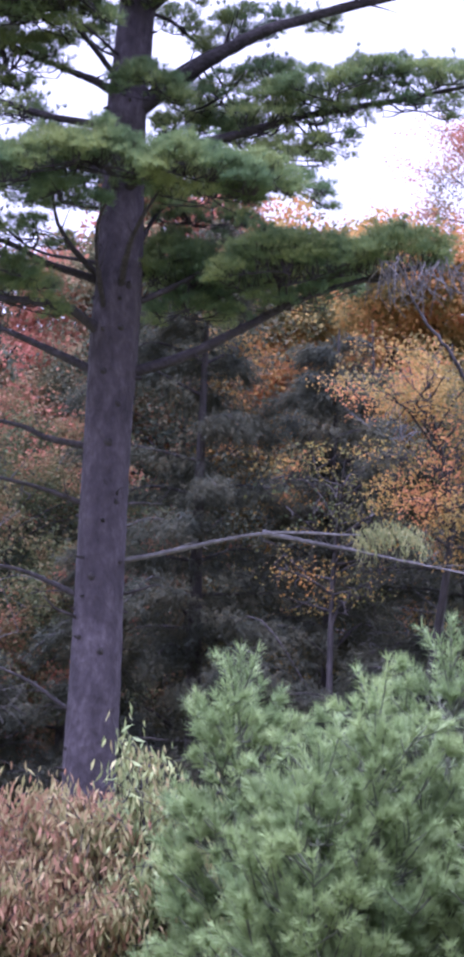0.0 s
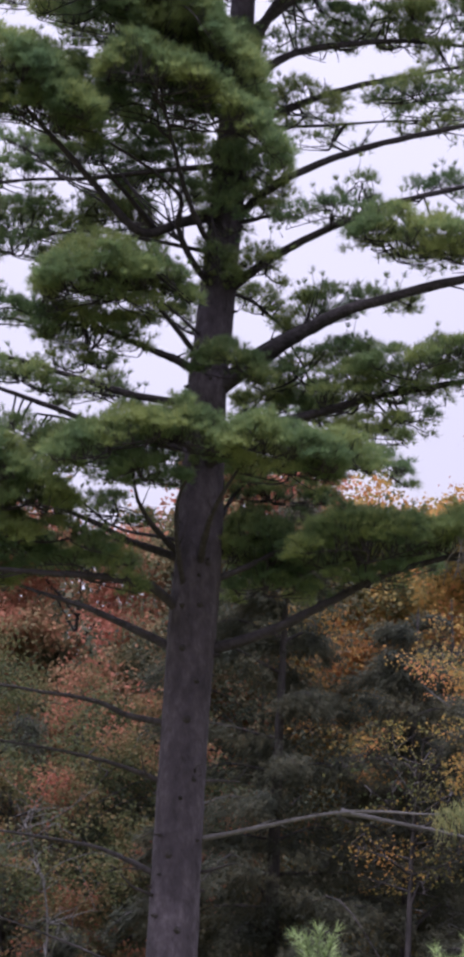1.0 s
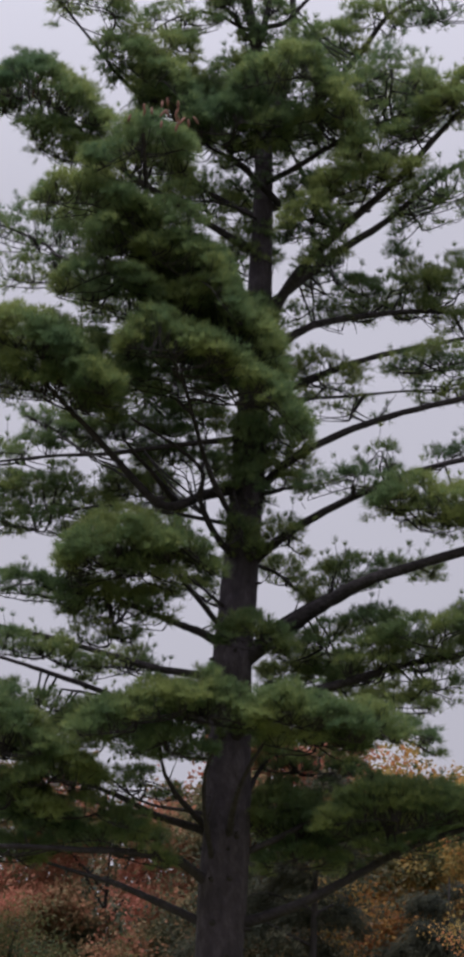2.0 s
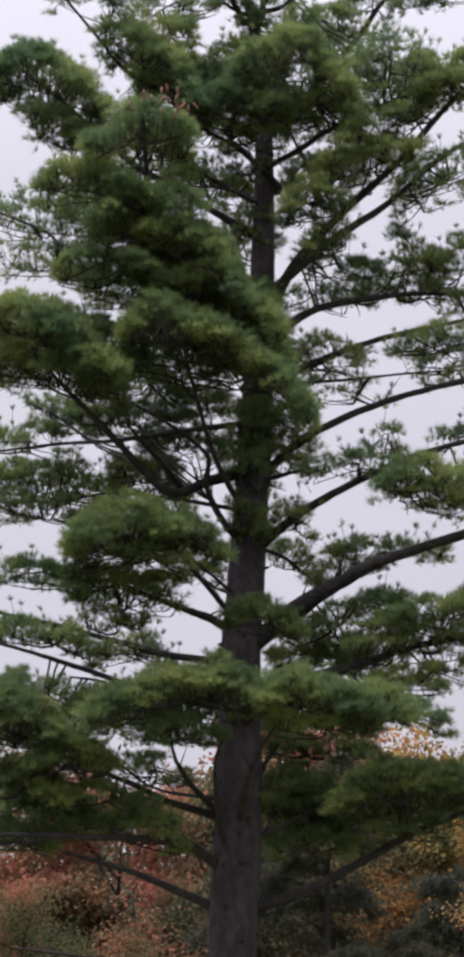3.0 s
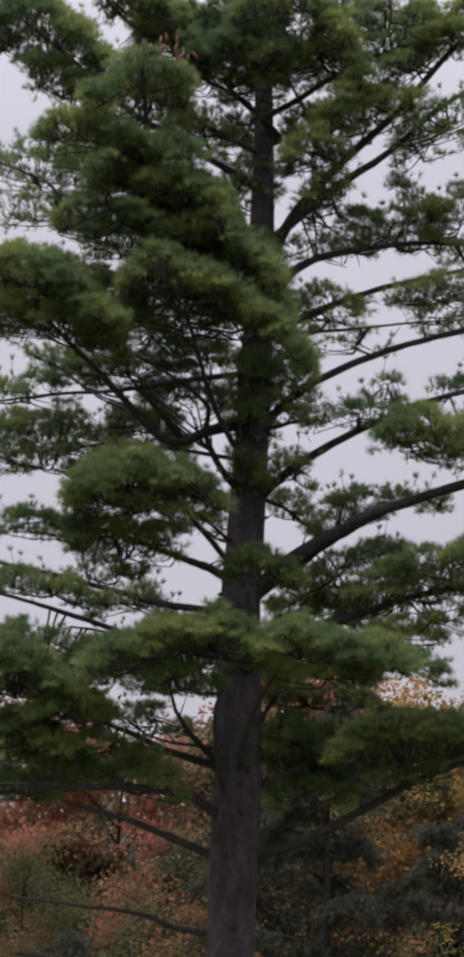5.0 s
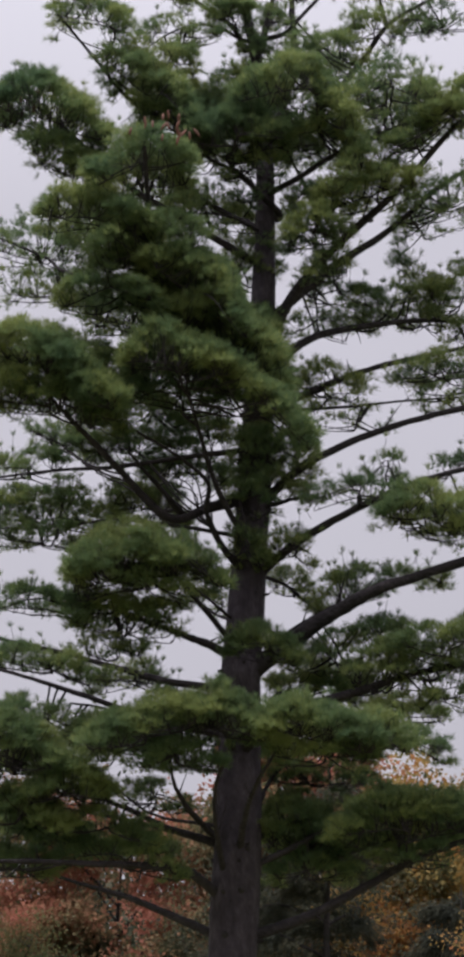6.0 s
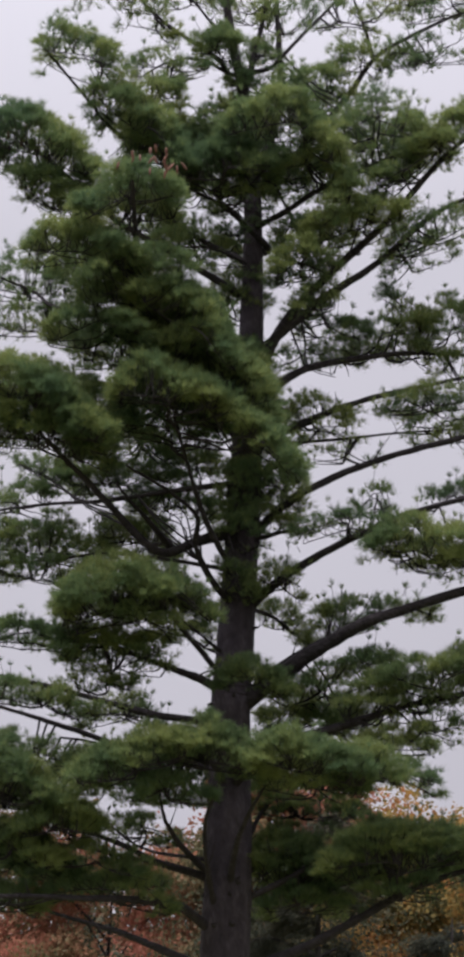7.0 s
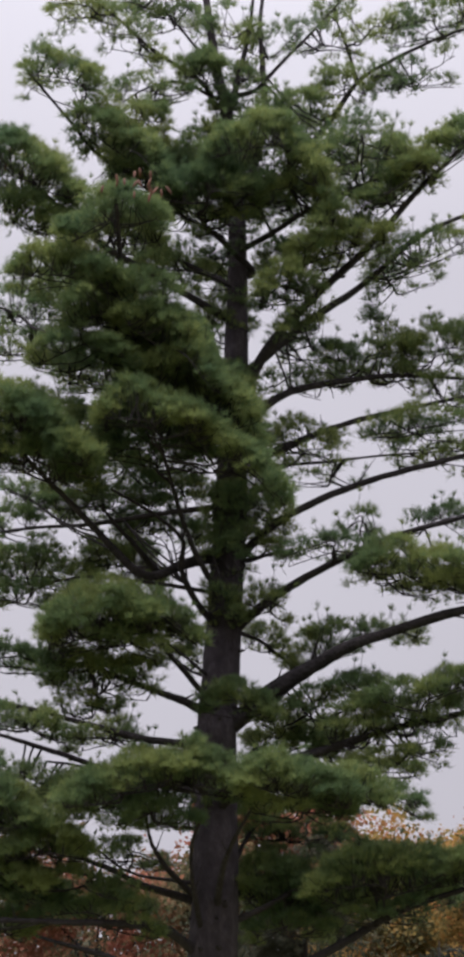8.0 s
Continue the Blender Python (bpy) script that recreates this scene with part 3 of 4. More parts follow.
plume(bough, (2.32, 18.32), (2.65, 18.74), (3.17, 18.85), thick=0.61, dense=0.82, depth=-1.1)
plume(bough, (0.43, 16.09), (0.79, 16.37), (1.02, 16.24), thick=0.39, dense=0.41, depth=-1)
bough = limb((0.02, 15.70), (0.80, 16.40), (1.55, 16.94), (2.39, 17.70), (3.32, 18.12), radius=0.077, depth=0.5)
plume(bough, (1.65, 17.47), (2.65, 17.88), (3.31, 18.04), thick=0.41, dense=0.52, depth=0.4)
plume(bough, (1.64, 17.08), (2.30, 17.41), (2.63, 17.44), thick=0.30, dense=0.24, depth=0.5)
plume(bough, (0.32, 16.41), (0.81, 16.62), (1.41, 16.17), thick=0.49, dense=0.42, depth=0.6)
plume(bough, (0.23, 15.99), (0.64, 16.06), (1.03, 15.88), thick=0.37, dense=0.28, depth=0.6)
bough = limb((0.03, 15.03), (0.45, 15.41), (1.02, 15.62), (2.00, 15.77), (3.14, 15.75), radius=0.074, depth=0.7)
plume(bough, (1.13, 16.12), (1.63, 16.54), (2.36, 16.47), thick=0.49, dense=0.42, depth=0.8)
plume(bough, (2.02, 16.37), (2.44, 16.61), (3.25, 16.51), thick=0.60, dense=0.7, depth=0.6)
plume(bough, (1.61, 16.16), (1.94, 16.23), (2.34, 15.96), thick=0.41, dense=0.42, depth=0.7)
plume(bough, (2.33, 15.84), (2.73, 15.83), (3.13, 15.69), thick=0.41, dense=0.35, depth=0.6)
plume(bough, (1.56, 16.89), (1.80, 16.88), (2.04, 16.61), thick=0.34, dense=0.35, depth=0.8)
plume(bough, (0.64, 16.05), (1.13, 16.12), (1.61, 16.02), thick=0.26, dense=0.24, depth=0.8)
bough = limb((0.07, 14.45), (0.35, 14.57), (0.99, 14.81), (1.78, 14.99), (3.05, 15.19), radius=0.074, depth=-0.4)
plume(bough, (0.20, 14.84), (0.76, 14.99), (1.19, 14.82), thick=0.30, dense=0.53, depth=-0.3)
plume(bough, (1.54, 14.89), (2.17, 14.99), (3.11, 14.99), thick=0.30, dense=0.7, depth=-0.5)
plume(bough, (0.43, 14.55), (0.91, 14.70), (1.21, 14.49), thick=0.25, dense=0.29, depth=-0.3)
bough = limb((0.07, 14.40), (0.91, 14.57), (1.81, 14.77), (3.13, 14.94), radius=0.032, depth=1.2)
plume(bough, (1.75, 15.21), (2.32, 15.24), (3.21, 15.13), thick=0.28, dense=0.42, depth=1.1)
plume(bough, (0.52, 14.78), (1.09, 14.81), (1.57, 14.71), thick=0.25, dense=0.17, depth=1.1)
plume(bough, (1.90, 14.87), (2.56, 14.94), (3.20, 14.83), thick=0.25, dense=0.21, depth=1.1)
bough = limb((-0.20, 13.10), (0.17, 13.47), (0.64, 13.75), (1.36, 14.03), (2.14, 14.21), (3.08, 14.39), (3.86, 14.55), radius=0.074, depth=-0.6)
plume(bough, (-0.09, 14.03), (0.18, 14.10), (0.49, 13.77), thick=0.44, dense=0.55, depth=-0.3)
plume(bough, (-0.11, 13.54), (0.17, 13.61), (0.44, 13.44), thick=0.36, dense=0.5, depth=-0.3)
bough = limb((-0.24, 13.12), (0.08, 13.13), (0.36, 13.15), radius=0.054, depth=-0.3)
bough = limb((-0.30, 12.17), (0.14, 12.51), (0.61, 12.76), (1.16, 12.99), (1.86, 13.22), (3.01, 13.45), (3.77, 13.56), radius=0.074, depth=-1.1)
plume(bough, (2.82, 12.96), (3.28, 12.99), (3.80, 12.77), thick=0.46, dense=0.78, depth=-1.2)
hanging_spray(bough, 3.24, 12.73, 0.22, 40)
plume(bough, (1.26, 12.89), (1.76, 13.08), (2.21, 12.95), (2.96, 12.89), thick=0.48, dense=0.9, depth=-1.3)
plume(bough, (0.35, 13.10), (0.94, 13.35), (1.70, 13.20), thick=0.34, dense=0.45, depth=-0.8)
plume(bough, (2.03, 13.56), (2.43, 13.75), (2.80, 13.53), thick=0.27, dense=0.41, depth=-0.6)
plume(bough, (1.45, 12.77), (1.91, 12.72), (2.36, 12.55), thick=0.28, dense=0.41, depth=-1)
plume(bough, (2.05, 12.74), (2.51, 12.73), (2.96, 12.64), thick=0.46, dense=0.74, depth=-1.2)
plume(bough, (-0.09, 12.67), (0.15, 12.83), (0.45, 12.54), thick=0.40, dense=0.5, depth=-0.5)
plume(bough, (1.17, 13.47), (1.41, 13.66), (1.64, 13.46), thick=0.24, dense=0.37, depth=-0.7)
bough = limb((-0.36, 10.94), (0.19, 11.29), (0.65, 11.54), (1.19, 11.77), (1.88, 11.95), (2.93, 12.19), (3.75, 12.31), radius=0.131, depth=-1.5)
plume(bough, (0.40, 12.15), (0.92, 12.48), (1.47, 12.45), thick=0.52, dense=0.56, depth=0.3)
plume(bough, (1.31, 12.42), (1.71, 12.49), (2.17, 12.36), thick=0.33, dense=0.45, depth=0.2)
plume(bough, (0.18, 11.23), (0.89, 11.61), (1.63, 11.71), thick=0.59, dense=0.61, depth=-0.2)
plume(bough, (-0.64, 11.23), (-0.22, 11.33), (0.26, 11.05), thick=0.47, dense=0.95, depth=-1.3)
bough = limb((-0.24, 11.13), (0.27, 11.49), (0.81, 11.74), (1.43, 11.96), radius=0.064, depth=-0.5)
bough = limb((-0.30, 12.25), (0.13, 12.18), (0.63, 11.88), radius=0.042, depth=0.8)
plume(bough, (-0.10, 12.51), (0.22, 12.58), (0.45, 12.33), thick=0.45, dense=0.4, depth=0.7)
bough = limb((-0.42, 10.39), (0.32, 10.45), (0.93, 10.56), (1.54, 10.69), (2.14, 10.75), (2.89, 10.84), (3.78, 10.98), radius=0.08, depth=-1.2)
plume(bough, (2.75, 11.43), (3.21, 11.47), (3.80, 11.33), thick=0.50, dense=0.78, depth=-1.2)
plume(bough, (2.59, 10.96), (3.12, 11.06), (3.64, 10.93), thick=0.29, dense=0.41, depth=-1.1)
plume(bough, (0.86, 11.00), (1.32, 11.22), (1.78, 11.28), thick=0.58, dense=0.74, depth=-0.8)
plume(bough, (1.46, 11.20), (2.00, 11.35), (2.90, 11.45), thick=0.46, dense=0.86, depth=-1.2)
plume(bough, (1.39, 10.91), (2.00, 11.04), (2.61, 11.11), thick=0.40, dense=0.57, depth=-0.8)
plume(bough, (1.67, 10.53), (2.13, 10.63), (2.35, 10.55), thick=0.29, dense=0.55, depth=-0.9)
plume(bough, (-0.13, 11.07), (0.42, 11.14), (1.12, 11.00), thick=0.37, dense=0.8, depth=0.6)
bough = limb((-0.24, 12.82), (-0.51, 12.75), (-0.76, 13.15), (-0.92, 13.62), (-1.01, 13.99), radius=0.058, depth=-2.3)
plume(bough, (-1.82, 14.58), (-1.44, 14.86), (-0.99, 14.71), (-0.47, 14.40), thick=0.69, dense=1.15, depth=-2.5)
plume(bough, (-0.77, 14.46), (-0.18, 14.21), (0.47, 13.49), thick=0.51, dense=1.15, depth=-2.4)
plume(bough, (-1.94, 14.44), (-1.25, 14.46), (-0.57, 14.20), thick=0.43, dense=0.6, depth=-1.6)
bough = limb((-0.30, 12.09), (-0.67, 12.49), (-0.87, 12.88), (-0.83, 13.13), (-1.16, 13.35), (-1.71, 13.61), radius=0.054, depth=-1.8)
plume(bough, (-2.56, 14.49), (-1.83, 14.56), (-1.11, 14.45), thick=0.50, dense=0.62, depth=1)
plume(bough, (-1.26, 14.71), (-0.86, 14.79), (-0.54, 14.56), thick=0.46, dense=0.6, depth=1)
plume(bough, (-1.76, 14.21), (-1.19, 14.32), (-0.55, 14.05), thick=0.54, dense=0.6, depth=1.1)
bough = limb((-0.30, 13.26), (-0.85, 13.00), (-1.37, 12.76), (-1.97, 13.29), (-2.44, 13.71), (-2.78, 13.98), radius=0.077, depth=-2.1)
plume(bough, (-3.55, 14.82), (-2.98, 14.97), (-2.50, 14.67), (-1.83, 14.06), thick=0.81, dense=1.2, depth=-2.4)
plume(bough, (-3.57, 14.36), (-2.89, 14.42), (-2.14, 14.09), thick=0.62, dense=1.1, depth=-2.1)
plume(bough, (-3.27, 14.70), (-2.79, 14.61), (-2.23, 14.42), thick=0.45, dense=0.6, depth=0.8)
bough = limb((-1.18, 13.00), (-1.49, 13.21), (-1.80, 13.41), radius=0.048, depth=-1.7)
plume(bough, (-2.23, 13.75), (-1.67, 13.90), (-1.27, 13.64), thick=0.50, dense=0.62, depth=0.8)
bough = limb((-0.30, 13.88), (-1.09, 13.88), (-2.06, 13.84), (-2.87, 13.88), (-3.78, 13.85), radius=0.048, depth=1)
plume(bough, (-3.86, 14.27), (-3.29, 14.34), (-2.73, 14.16), thick=0.37, dense=0.5, depth=1)
bough = limb((-0.36, 12.70), (-1.19, 12.97), (-2.07, 13.17), (-2.89, 13.19), (-3.88, 13.27), radius=0.035, depth=1.3)
plume(bough, (-3.87, 13.79), (-2.90, 13.84), (-2.02, 13.57), thick=0.54, dense=0.75, depth=1.2)
plume(bough, (-2.09, 13.64), (-1.60, 13.71), (-1.13, 13.36), thick=0.46, dense=0.5, depth=1)
plume(bough, (-3.79, 13.36), (-2.99, 13.38), (-2.34, 13.20), thick=0.37, dense=0.55, depth=1.2)
bough = limb((-0.34, 13.55), (-0.45, 13.20), (-0.40, 12.76), radius=0.032, depth=-0.8)
plume(bough, (-0.56, 14.12), (-0.25, 14.24), (0.14, 14.02), thick=0.69, dense=0.6, depth=-0.3)
plume(bough, (-0.57, 13.51), (-0.30, 13.67), (-0.03, 13.46), thick=0.77, dense=0.55, depth=-0.3)
plume(bough, (-0.59, 12.74), (-0.35, 12.90), (-0.13, 12.69), thick=0.65, dense=0.6, depth=-0.3)
bough = limb((-0.63, 11.18), (-0.89, 11.24), (-1.22, 11.29), (-1.62, 11.38), (-2.13, 11.51), radius=0.074, depth=-1.4)
plume(bough, (-2.58, 11.64), (-1.98, 11.78), (-1.23, 11.60), thick=0.63, dense=0.75, depth=-1.4)
plume(bough, (-3.56, 11.70), (-2.88, 11.82), (-2.24, 11.59), thick=0.32, dense=0.75, depth=-1.4)
plume(bough, (-2.44, 11.20), (-2.07, 11.26), (-1.62, 11.18), thick=0.35, dense=0.45, depth=-1.3)
bough = limb((-0.55, 11.30), (-0.91, 11.61), (-1.26, 11.88), (-1.53, 12.08), radius=0.051, depth=-2.1)
plume(bough, (-2.48, 11.94), (-2.19, 12.30), (-1.63, 12.39), (-1.10, 12.17), thick=0.85, dense=1.2, depth=-2.3)
plume(bough, (-1.57, 12.23), (-1.12, 12.25), (-0.61, 11.86), thick=0.46, dense=1.05, depth=-2)
plume(bough, (-2.02, 11.86), (-1.58, 11.92), (-1.06, 11.68), thick=0.46, dense=0.7, depth=-2)
bough = limb((-0.54, 11.62), (-0.80, 11.71), (-1.12, 11.85), radius=0.035, depth=-1.2)
plume(bough, (-1.37, 12.41), (-0.98, 12.48), (-0.66, 12.22), thick=0.41, dense=0.5, depth=0.8)
bough = limb((-0.60, 10.71), (-1.45, 10.89), (-2.08, 11.12), (-2.80, 11.38), (-3.76, 11.65), radius=0.067, depth=0.8)
plume(bough, (-3.75, 11.55), (-3.04, 11.63), (-2.33, 11.31), thick=0.45, dense=0.75, depth=0.7)
plume(bough, (-2.41, 11.21), (-1.78, 11.31), (-1.31, 11.10), thick=0.33, dense=0.6, depth=0.6)
bough = limb((-0.57, 10.12), (-1.60, 10.34), (-2.28, 10.58), (-2.89, 10.80), (-3.64, 11.03), radius=0.064, depth=-0.5)
plume(bough, (-2.73, 10.37), (-2.20, 10.51), (-1.59, 10.37), thick=0.48, dense=0.5, depth=-0.4)
plume(bough, (-3.50, 10.62), (-2.96, 10.64), (-2.50, 10.40), thick=0.36, dense=0.45, depth=-0.4)
bough = limb((-0.58, 9.89), (-0.68, 10.04), (-1.10, 10.08), (-1.59, 10.04), radius=0.072, depth=-2.3)
plume(bough, (-2.32, 9.87), (-1.59, 10.22), (-0.86, 10.28), thick=0.69, dense=1.05, depth=-2.3)
plume(bough, (-1.15, 10.23), (-0.71, 10.33), (-0.10, 10.02), thick=0.69, dense=1.1, depth=-2.4)
plume(bough, (-1.75, 9.66), (-1.24, 9.72), (-0.66, 9.63), thick=0.42, dense=0.8, depth=-2)
bough = limb((-0.54, 9.89), (-0.15, 10.02), (0.37, 9.95), (1.02, 9.80), radius=0.072, depth=-2.4)
plume(bough, (-0.24, 9.98), (0.23, 10.15), (0.80, 9.99), (1.16, 9.76), thick=0.61, dense=1.2, depth=-2.6)
plume(bough, (0.73, 9.96), (1.24, 9.94), (1.59, 9.68), thick=0.44, dense=1, depth=-2.4)
plume(bough, (-0.15, 9.67), (0.44, 9.70), (1.02, 9.61), thick=0.34, dense=0.8, depth=-2.1)
plume(bough, (0.97, 9.87), (1.57, 10.08), (2.03, 9.69), thick=0.35, dense=0.55, depth=-1.5)
bough = limb((-0.69, 8.25), (-0.79, 8.73), (-0.80, 9.13), (-0.64, 9.39), radius=0.051, depth=-2.2)
bough = limb((-0.55, 8.51), (-0.45, 8.99), (-0.31, 9.23), (-0.09, 9.45), radius=0.054, depth=-2.2)
bough = limb((-0.75, 8.79), (-1.11, 9.07), (-1.26, 9.23), (-1.32, 9.45), radius=0.054, depth=-1.8)
bough = limb((-0.36, 9.09), (-0.13, 9.59), (0.15, 9.91), radius=0.048, depth=0.5)
plume(bough, (-0.16, 9.94), (0.46, 9.96), (1.16, 9.87), thick=0.37, dense=0.55, depth=0.4)
bough = limb((-0.38, 8.47), (0.08, 8.70), (0.67, 9.00), (1.44, 9.17), (2.38, 9.33), radius=0.054, depth=0.6)
plume(bough, (-0.25, 9.45), (0.22, 9.63), (0.80, 9.35), thick=0.91, dense=1, depth=0.5)
plume(bough, (-0.19, 8.72), (0.36, 8.90), (0.89, 8.74), thick=0.49, dense=0.7, depth=0.6)
plume(bough, (0.66, 8.84), (1.13, 8.99), (1.59, 8.82), thick=0.28, dense=0.4, depth=0.5)
bough = limb((-0.40, 7.61), (0.33, 7.85), (1.09, 8.23), (1.71, 8.55), (2.40, 8.76), (3.23, 8.95), radius=0.083, depth=-0.3)
plume(bough, (0.62, 9.12), (1.28, 9.48), (1.88, 9.40), (2.48, 9.43), thick=0.75, dense=1.1, depth=-0.5)
plume(bough, (2.34, 9.37), (2.87, 9.55), (3.55, 9.46), thick=0.69, dense=1, depth=-0.4)
hanging_twigs(bough, 2.63, 3.76, 8.88, 70)
plume(bough, (0.95, 8.54), (1.64, 8.76), (2.16, 8.67), thick=0.28, dense=0.5, depth=-0.3)
bough = limb((-0.73, 8.06), (-1.13, 8.31), (-1.67, 8.33), (-2.60, 8.29), (-3.87, 8.27), radius=0.083, depth=-2)
plume(bough, (-2.87, 8.70), (-2.12, 8.83), (-1.23, 8.54), thick=0.40, dense=0.65, depth=-0.8)
plume(bough, (-4.14, 8.72), (-3.54, 8.82), (-2.80, 8.62), thick=0.48, dense=0.9, depth=-0.8)
bough = limb((-0.75, 8.77), (-1.39, 8.91), (-1.90, 9.11), (-2.62, 9.36), (-3.34, 9.65), radius=0.058, depth=-1.4)
plume(bough, (-4.07, 10.19), (-3.32, 10.35), (-2.64, 9.97), thick=0.91, dense=1.15, depth=-1.6)
plume(bough, (-3.07, 9.51), (-2.56, 9.69), (-2.04, 9.49), thick=0.67, dense=1.15, depth=-1.5)
plume(bough, (-4.11, 9.41), (-3.21, 9.39), (-2.54, 9.07), thick=0.67, dense=1.05, depth=-1.2)
plume(bough, (-2.70, 9.01), (-2.18, 9.12), (-1.43, 8.84), thick=0.43, dense=0.7, depth=-1.1)
bough = limb((-0.85, 7.63), (-1.54, 8.00), (-2.12, 8.27), (-2.83, 8.52), radius=0.074, depth=0.8)
bough = limb((-1.02, 9.02), (-1.72, 9.29), (-2.44, 10.03), radius=0.032, depth=1)
plume(bough, (-2.12, 9.75), (-1.65, 9.82), (-1.11, 9.57), thick=0.37, dense=0.4, depth=0.8)
bough = limb((-0.16, 16.90), (-0.79, 17.42), (-1.45, 17.96), (-2.30, 18.33), radius=0.054, depth=1.3)
plume(bough, (-2.46, 18.48), (-1.71, 18.54), (-1.05, 18.26), thick=0.71, dense=0.8, depth=1.2)
plume(bough, (-1.37, 17.84), (-0.79, 17.83), (-0.22, 17.55), thick=0.62, dense=0.7, depth=0.8)
plume(bough, (-2.80, 17.68), (-2.14, 17.75), (-1.39, 17.38), thick=0.54, dense=0.75, depth=1.2)
bough = limb((-0.20, 15.46), (-0.81, 15.53), (-1.58, 15.85), (-2.42, 16.17), radius=0.058, depth=-1)
plume(bough, (-1.71, 16.48), (-1.17, 16.30), (-0.55, 15.79), thick=0.76, dense=0.95, depth=-1)
plume(bough, (-2.43, 15.76), (-1.80, 15.82), (-1.10, 15.47), thick=0.52, dense=0.85, depth=-1)
plume(bough, (-1.02, 15.48), (-0.48, 15.38), (0.13, 14.96), thick=0.67, dense=1, depth=-1.2)
bough = limb((-0.24, 14.45), (-0.84, 14.92), (-1.65, 15.40), (-2.80, 15.81), radius=0.058, depth=1.1)
plume(bough, (-2.99, 15.26), (-2.29, 15.24), (-1.67, 14.90), thick=0.76, dense=0.85, depth=-0.8)
plume(bough, (-1.80, 15.62), (-1.16, 15.60), (-0.44, 15.24), thick=0.70, dense=0.75, depth=0.6)
plume(bough, (-2.55, 15.11), (-1.82, 15.09), (-1.10, 14.73), thick=0.54, dense=0.8, depth=0.8)
plume(bough, (-0.42, 14.96), (0.05, 14.87), (0.35, 14.36), thick=0.44, dense=0.7, depth=-0.5)
bough = limb((-0.12, 18.11), (0.38, 18.54), (1.22, 19.05), radius=0.048, depth=0.9)
plume(bough, (-0.76, 19.52), (-0.26, 19.68), (0.23, 19.31), thick=0.71, dense=0.7, depth=0.8)
plume(bough, (0.13, 18.60), (0.71, 18.77), (1.37, 18.57), thick=0.70, dense=0.85, depth=0.6)
plume(bough, (1.22, 19.24), (1.72, 19.31), (2.13, 18.95), thick=0.56, dense=0.49, depth=0.7)
plume(bough, (0.19, 17.64), (0.68, 17.80), (1.17, 17.62), thick=0.48, dense=0.56, depth=0.4)
plume(bough, (0.40, 19.45), (0.82, 19.57), (1.22, 19.38), thick=0.41, dense=0.56, depth=0.4)
bough = limb((-0.18, 18.37), (-0.76, 18.92), (-1.43, 19.40), radius=0.045, depth=0.9)
plume(bough, (-1.76, 19.46), (-1.26, 19.44), (-0.77, 19.16), thick=0.62, dense=0.8, depth=0.8)
plume(bough, (-1.10, 19.17), (-0.68, 19.25), (-0.27, 18.97), thick=0.54, dense=0.7, depth=0.6)
plume(bough, (-1.36, 18.51), (-0.86, 18.59), (-0.45, 18.31), thick=0.45, dense=0.6, depth=0.7)
bough = limb((-0.53, 10.20), (-1.55, 10.52), (-2.69, 10.85), radius=0.048, depth=1.3)
plume(bough, (-2.99, 10.47), (-2.28, 10.61), (-1.49, 10.43), thick=0.54, dense=0.75, depth=1)
plume(bough, (-1.72, 10.74), (-1.01, 10.80), (-0.31, 10.54), thick=0.62, dense=0.85, depth=0.9)
plume(bough, (-3.77, 10.33), (-3.14, 10.39), (-2.59, 10.22), thick=0.54, dense=0.8, depth=1)
bough = limb((-0.46, 10.20), (0.47, 10.47), (1.76, 10.81), radius=0.048, depth=1.3)
plume(bough, (-0.23, 10.56), (0.48, 10.62), (1.26, 10.44), thick=0.54, dense=0.8, depth=1)
plume(bough, (1.12, 10.85), (1.60, 10.95), (2.14, 10.74), thick=0.41, dense=0.6, depth=1)
plume(bough, (0.26, 11.27), (0.82, 11.34), (1.37, 11.16), thick=0.41, dense=0.52, depth=1)
bough = limb((-0.41, 8.78), (0.37, 9.20), (1.80, 9.53), radius=0.048, depth=1.4)
plume(bough, (-0.02, 9.22), (0.69, 9.36), (1.39, 9.19), thick=0.46, dense=0.6, depth=1.2)
plume(bough, (1.30, 9.19), (1.93, 9.34), (2.55, 9.24), thick=0.54, dense=0.8, depth=0.8)
bough = limb((-0.72, 8.71), (-1.73, 9.16), (-3.25, 9.63), radius=0.048, depth=1.3)
plume(bough, (-4.17, 9.36), (-3.23, 9.49), (-2.37, 9.24), thick=0.54, dense=0.85, depth=1)
plume(bough, (-2.29, 9.15), (-1.82, 9.22), (-1.36, 9.05), thick=0.37, dense=0.5, depth=1)
bough = limb((-0.49, 5.25), (0.22, 5.37), (1.33, 5.57), (2.42, 5.51), radius=0.044, depth=-1.20, dead=True)
hanging_spray(bough, 2.72, 5.55, 0.42, 110)
limb((1.28, 5.62), (2.17, 5.41), (2.90, 5.22), (3.83, 4.99), radius=0.030, depth=-1.20, dead=True)
limb((-0.89, 6.67), (-1.40, 6.80), (-1.79, 6.98), (-2.42, 7.11), (-3.43, 7.28), radius=0.055, depth=0.60, dead=True)
limb((-0.96, 5.96), (-1.37, 6.09), (-1.74, 6.18), (-2.34, 6.28), (-3.30, 6.41), radius=0.043, depth=-0.50, dead=True)
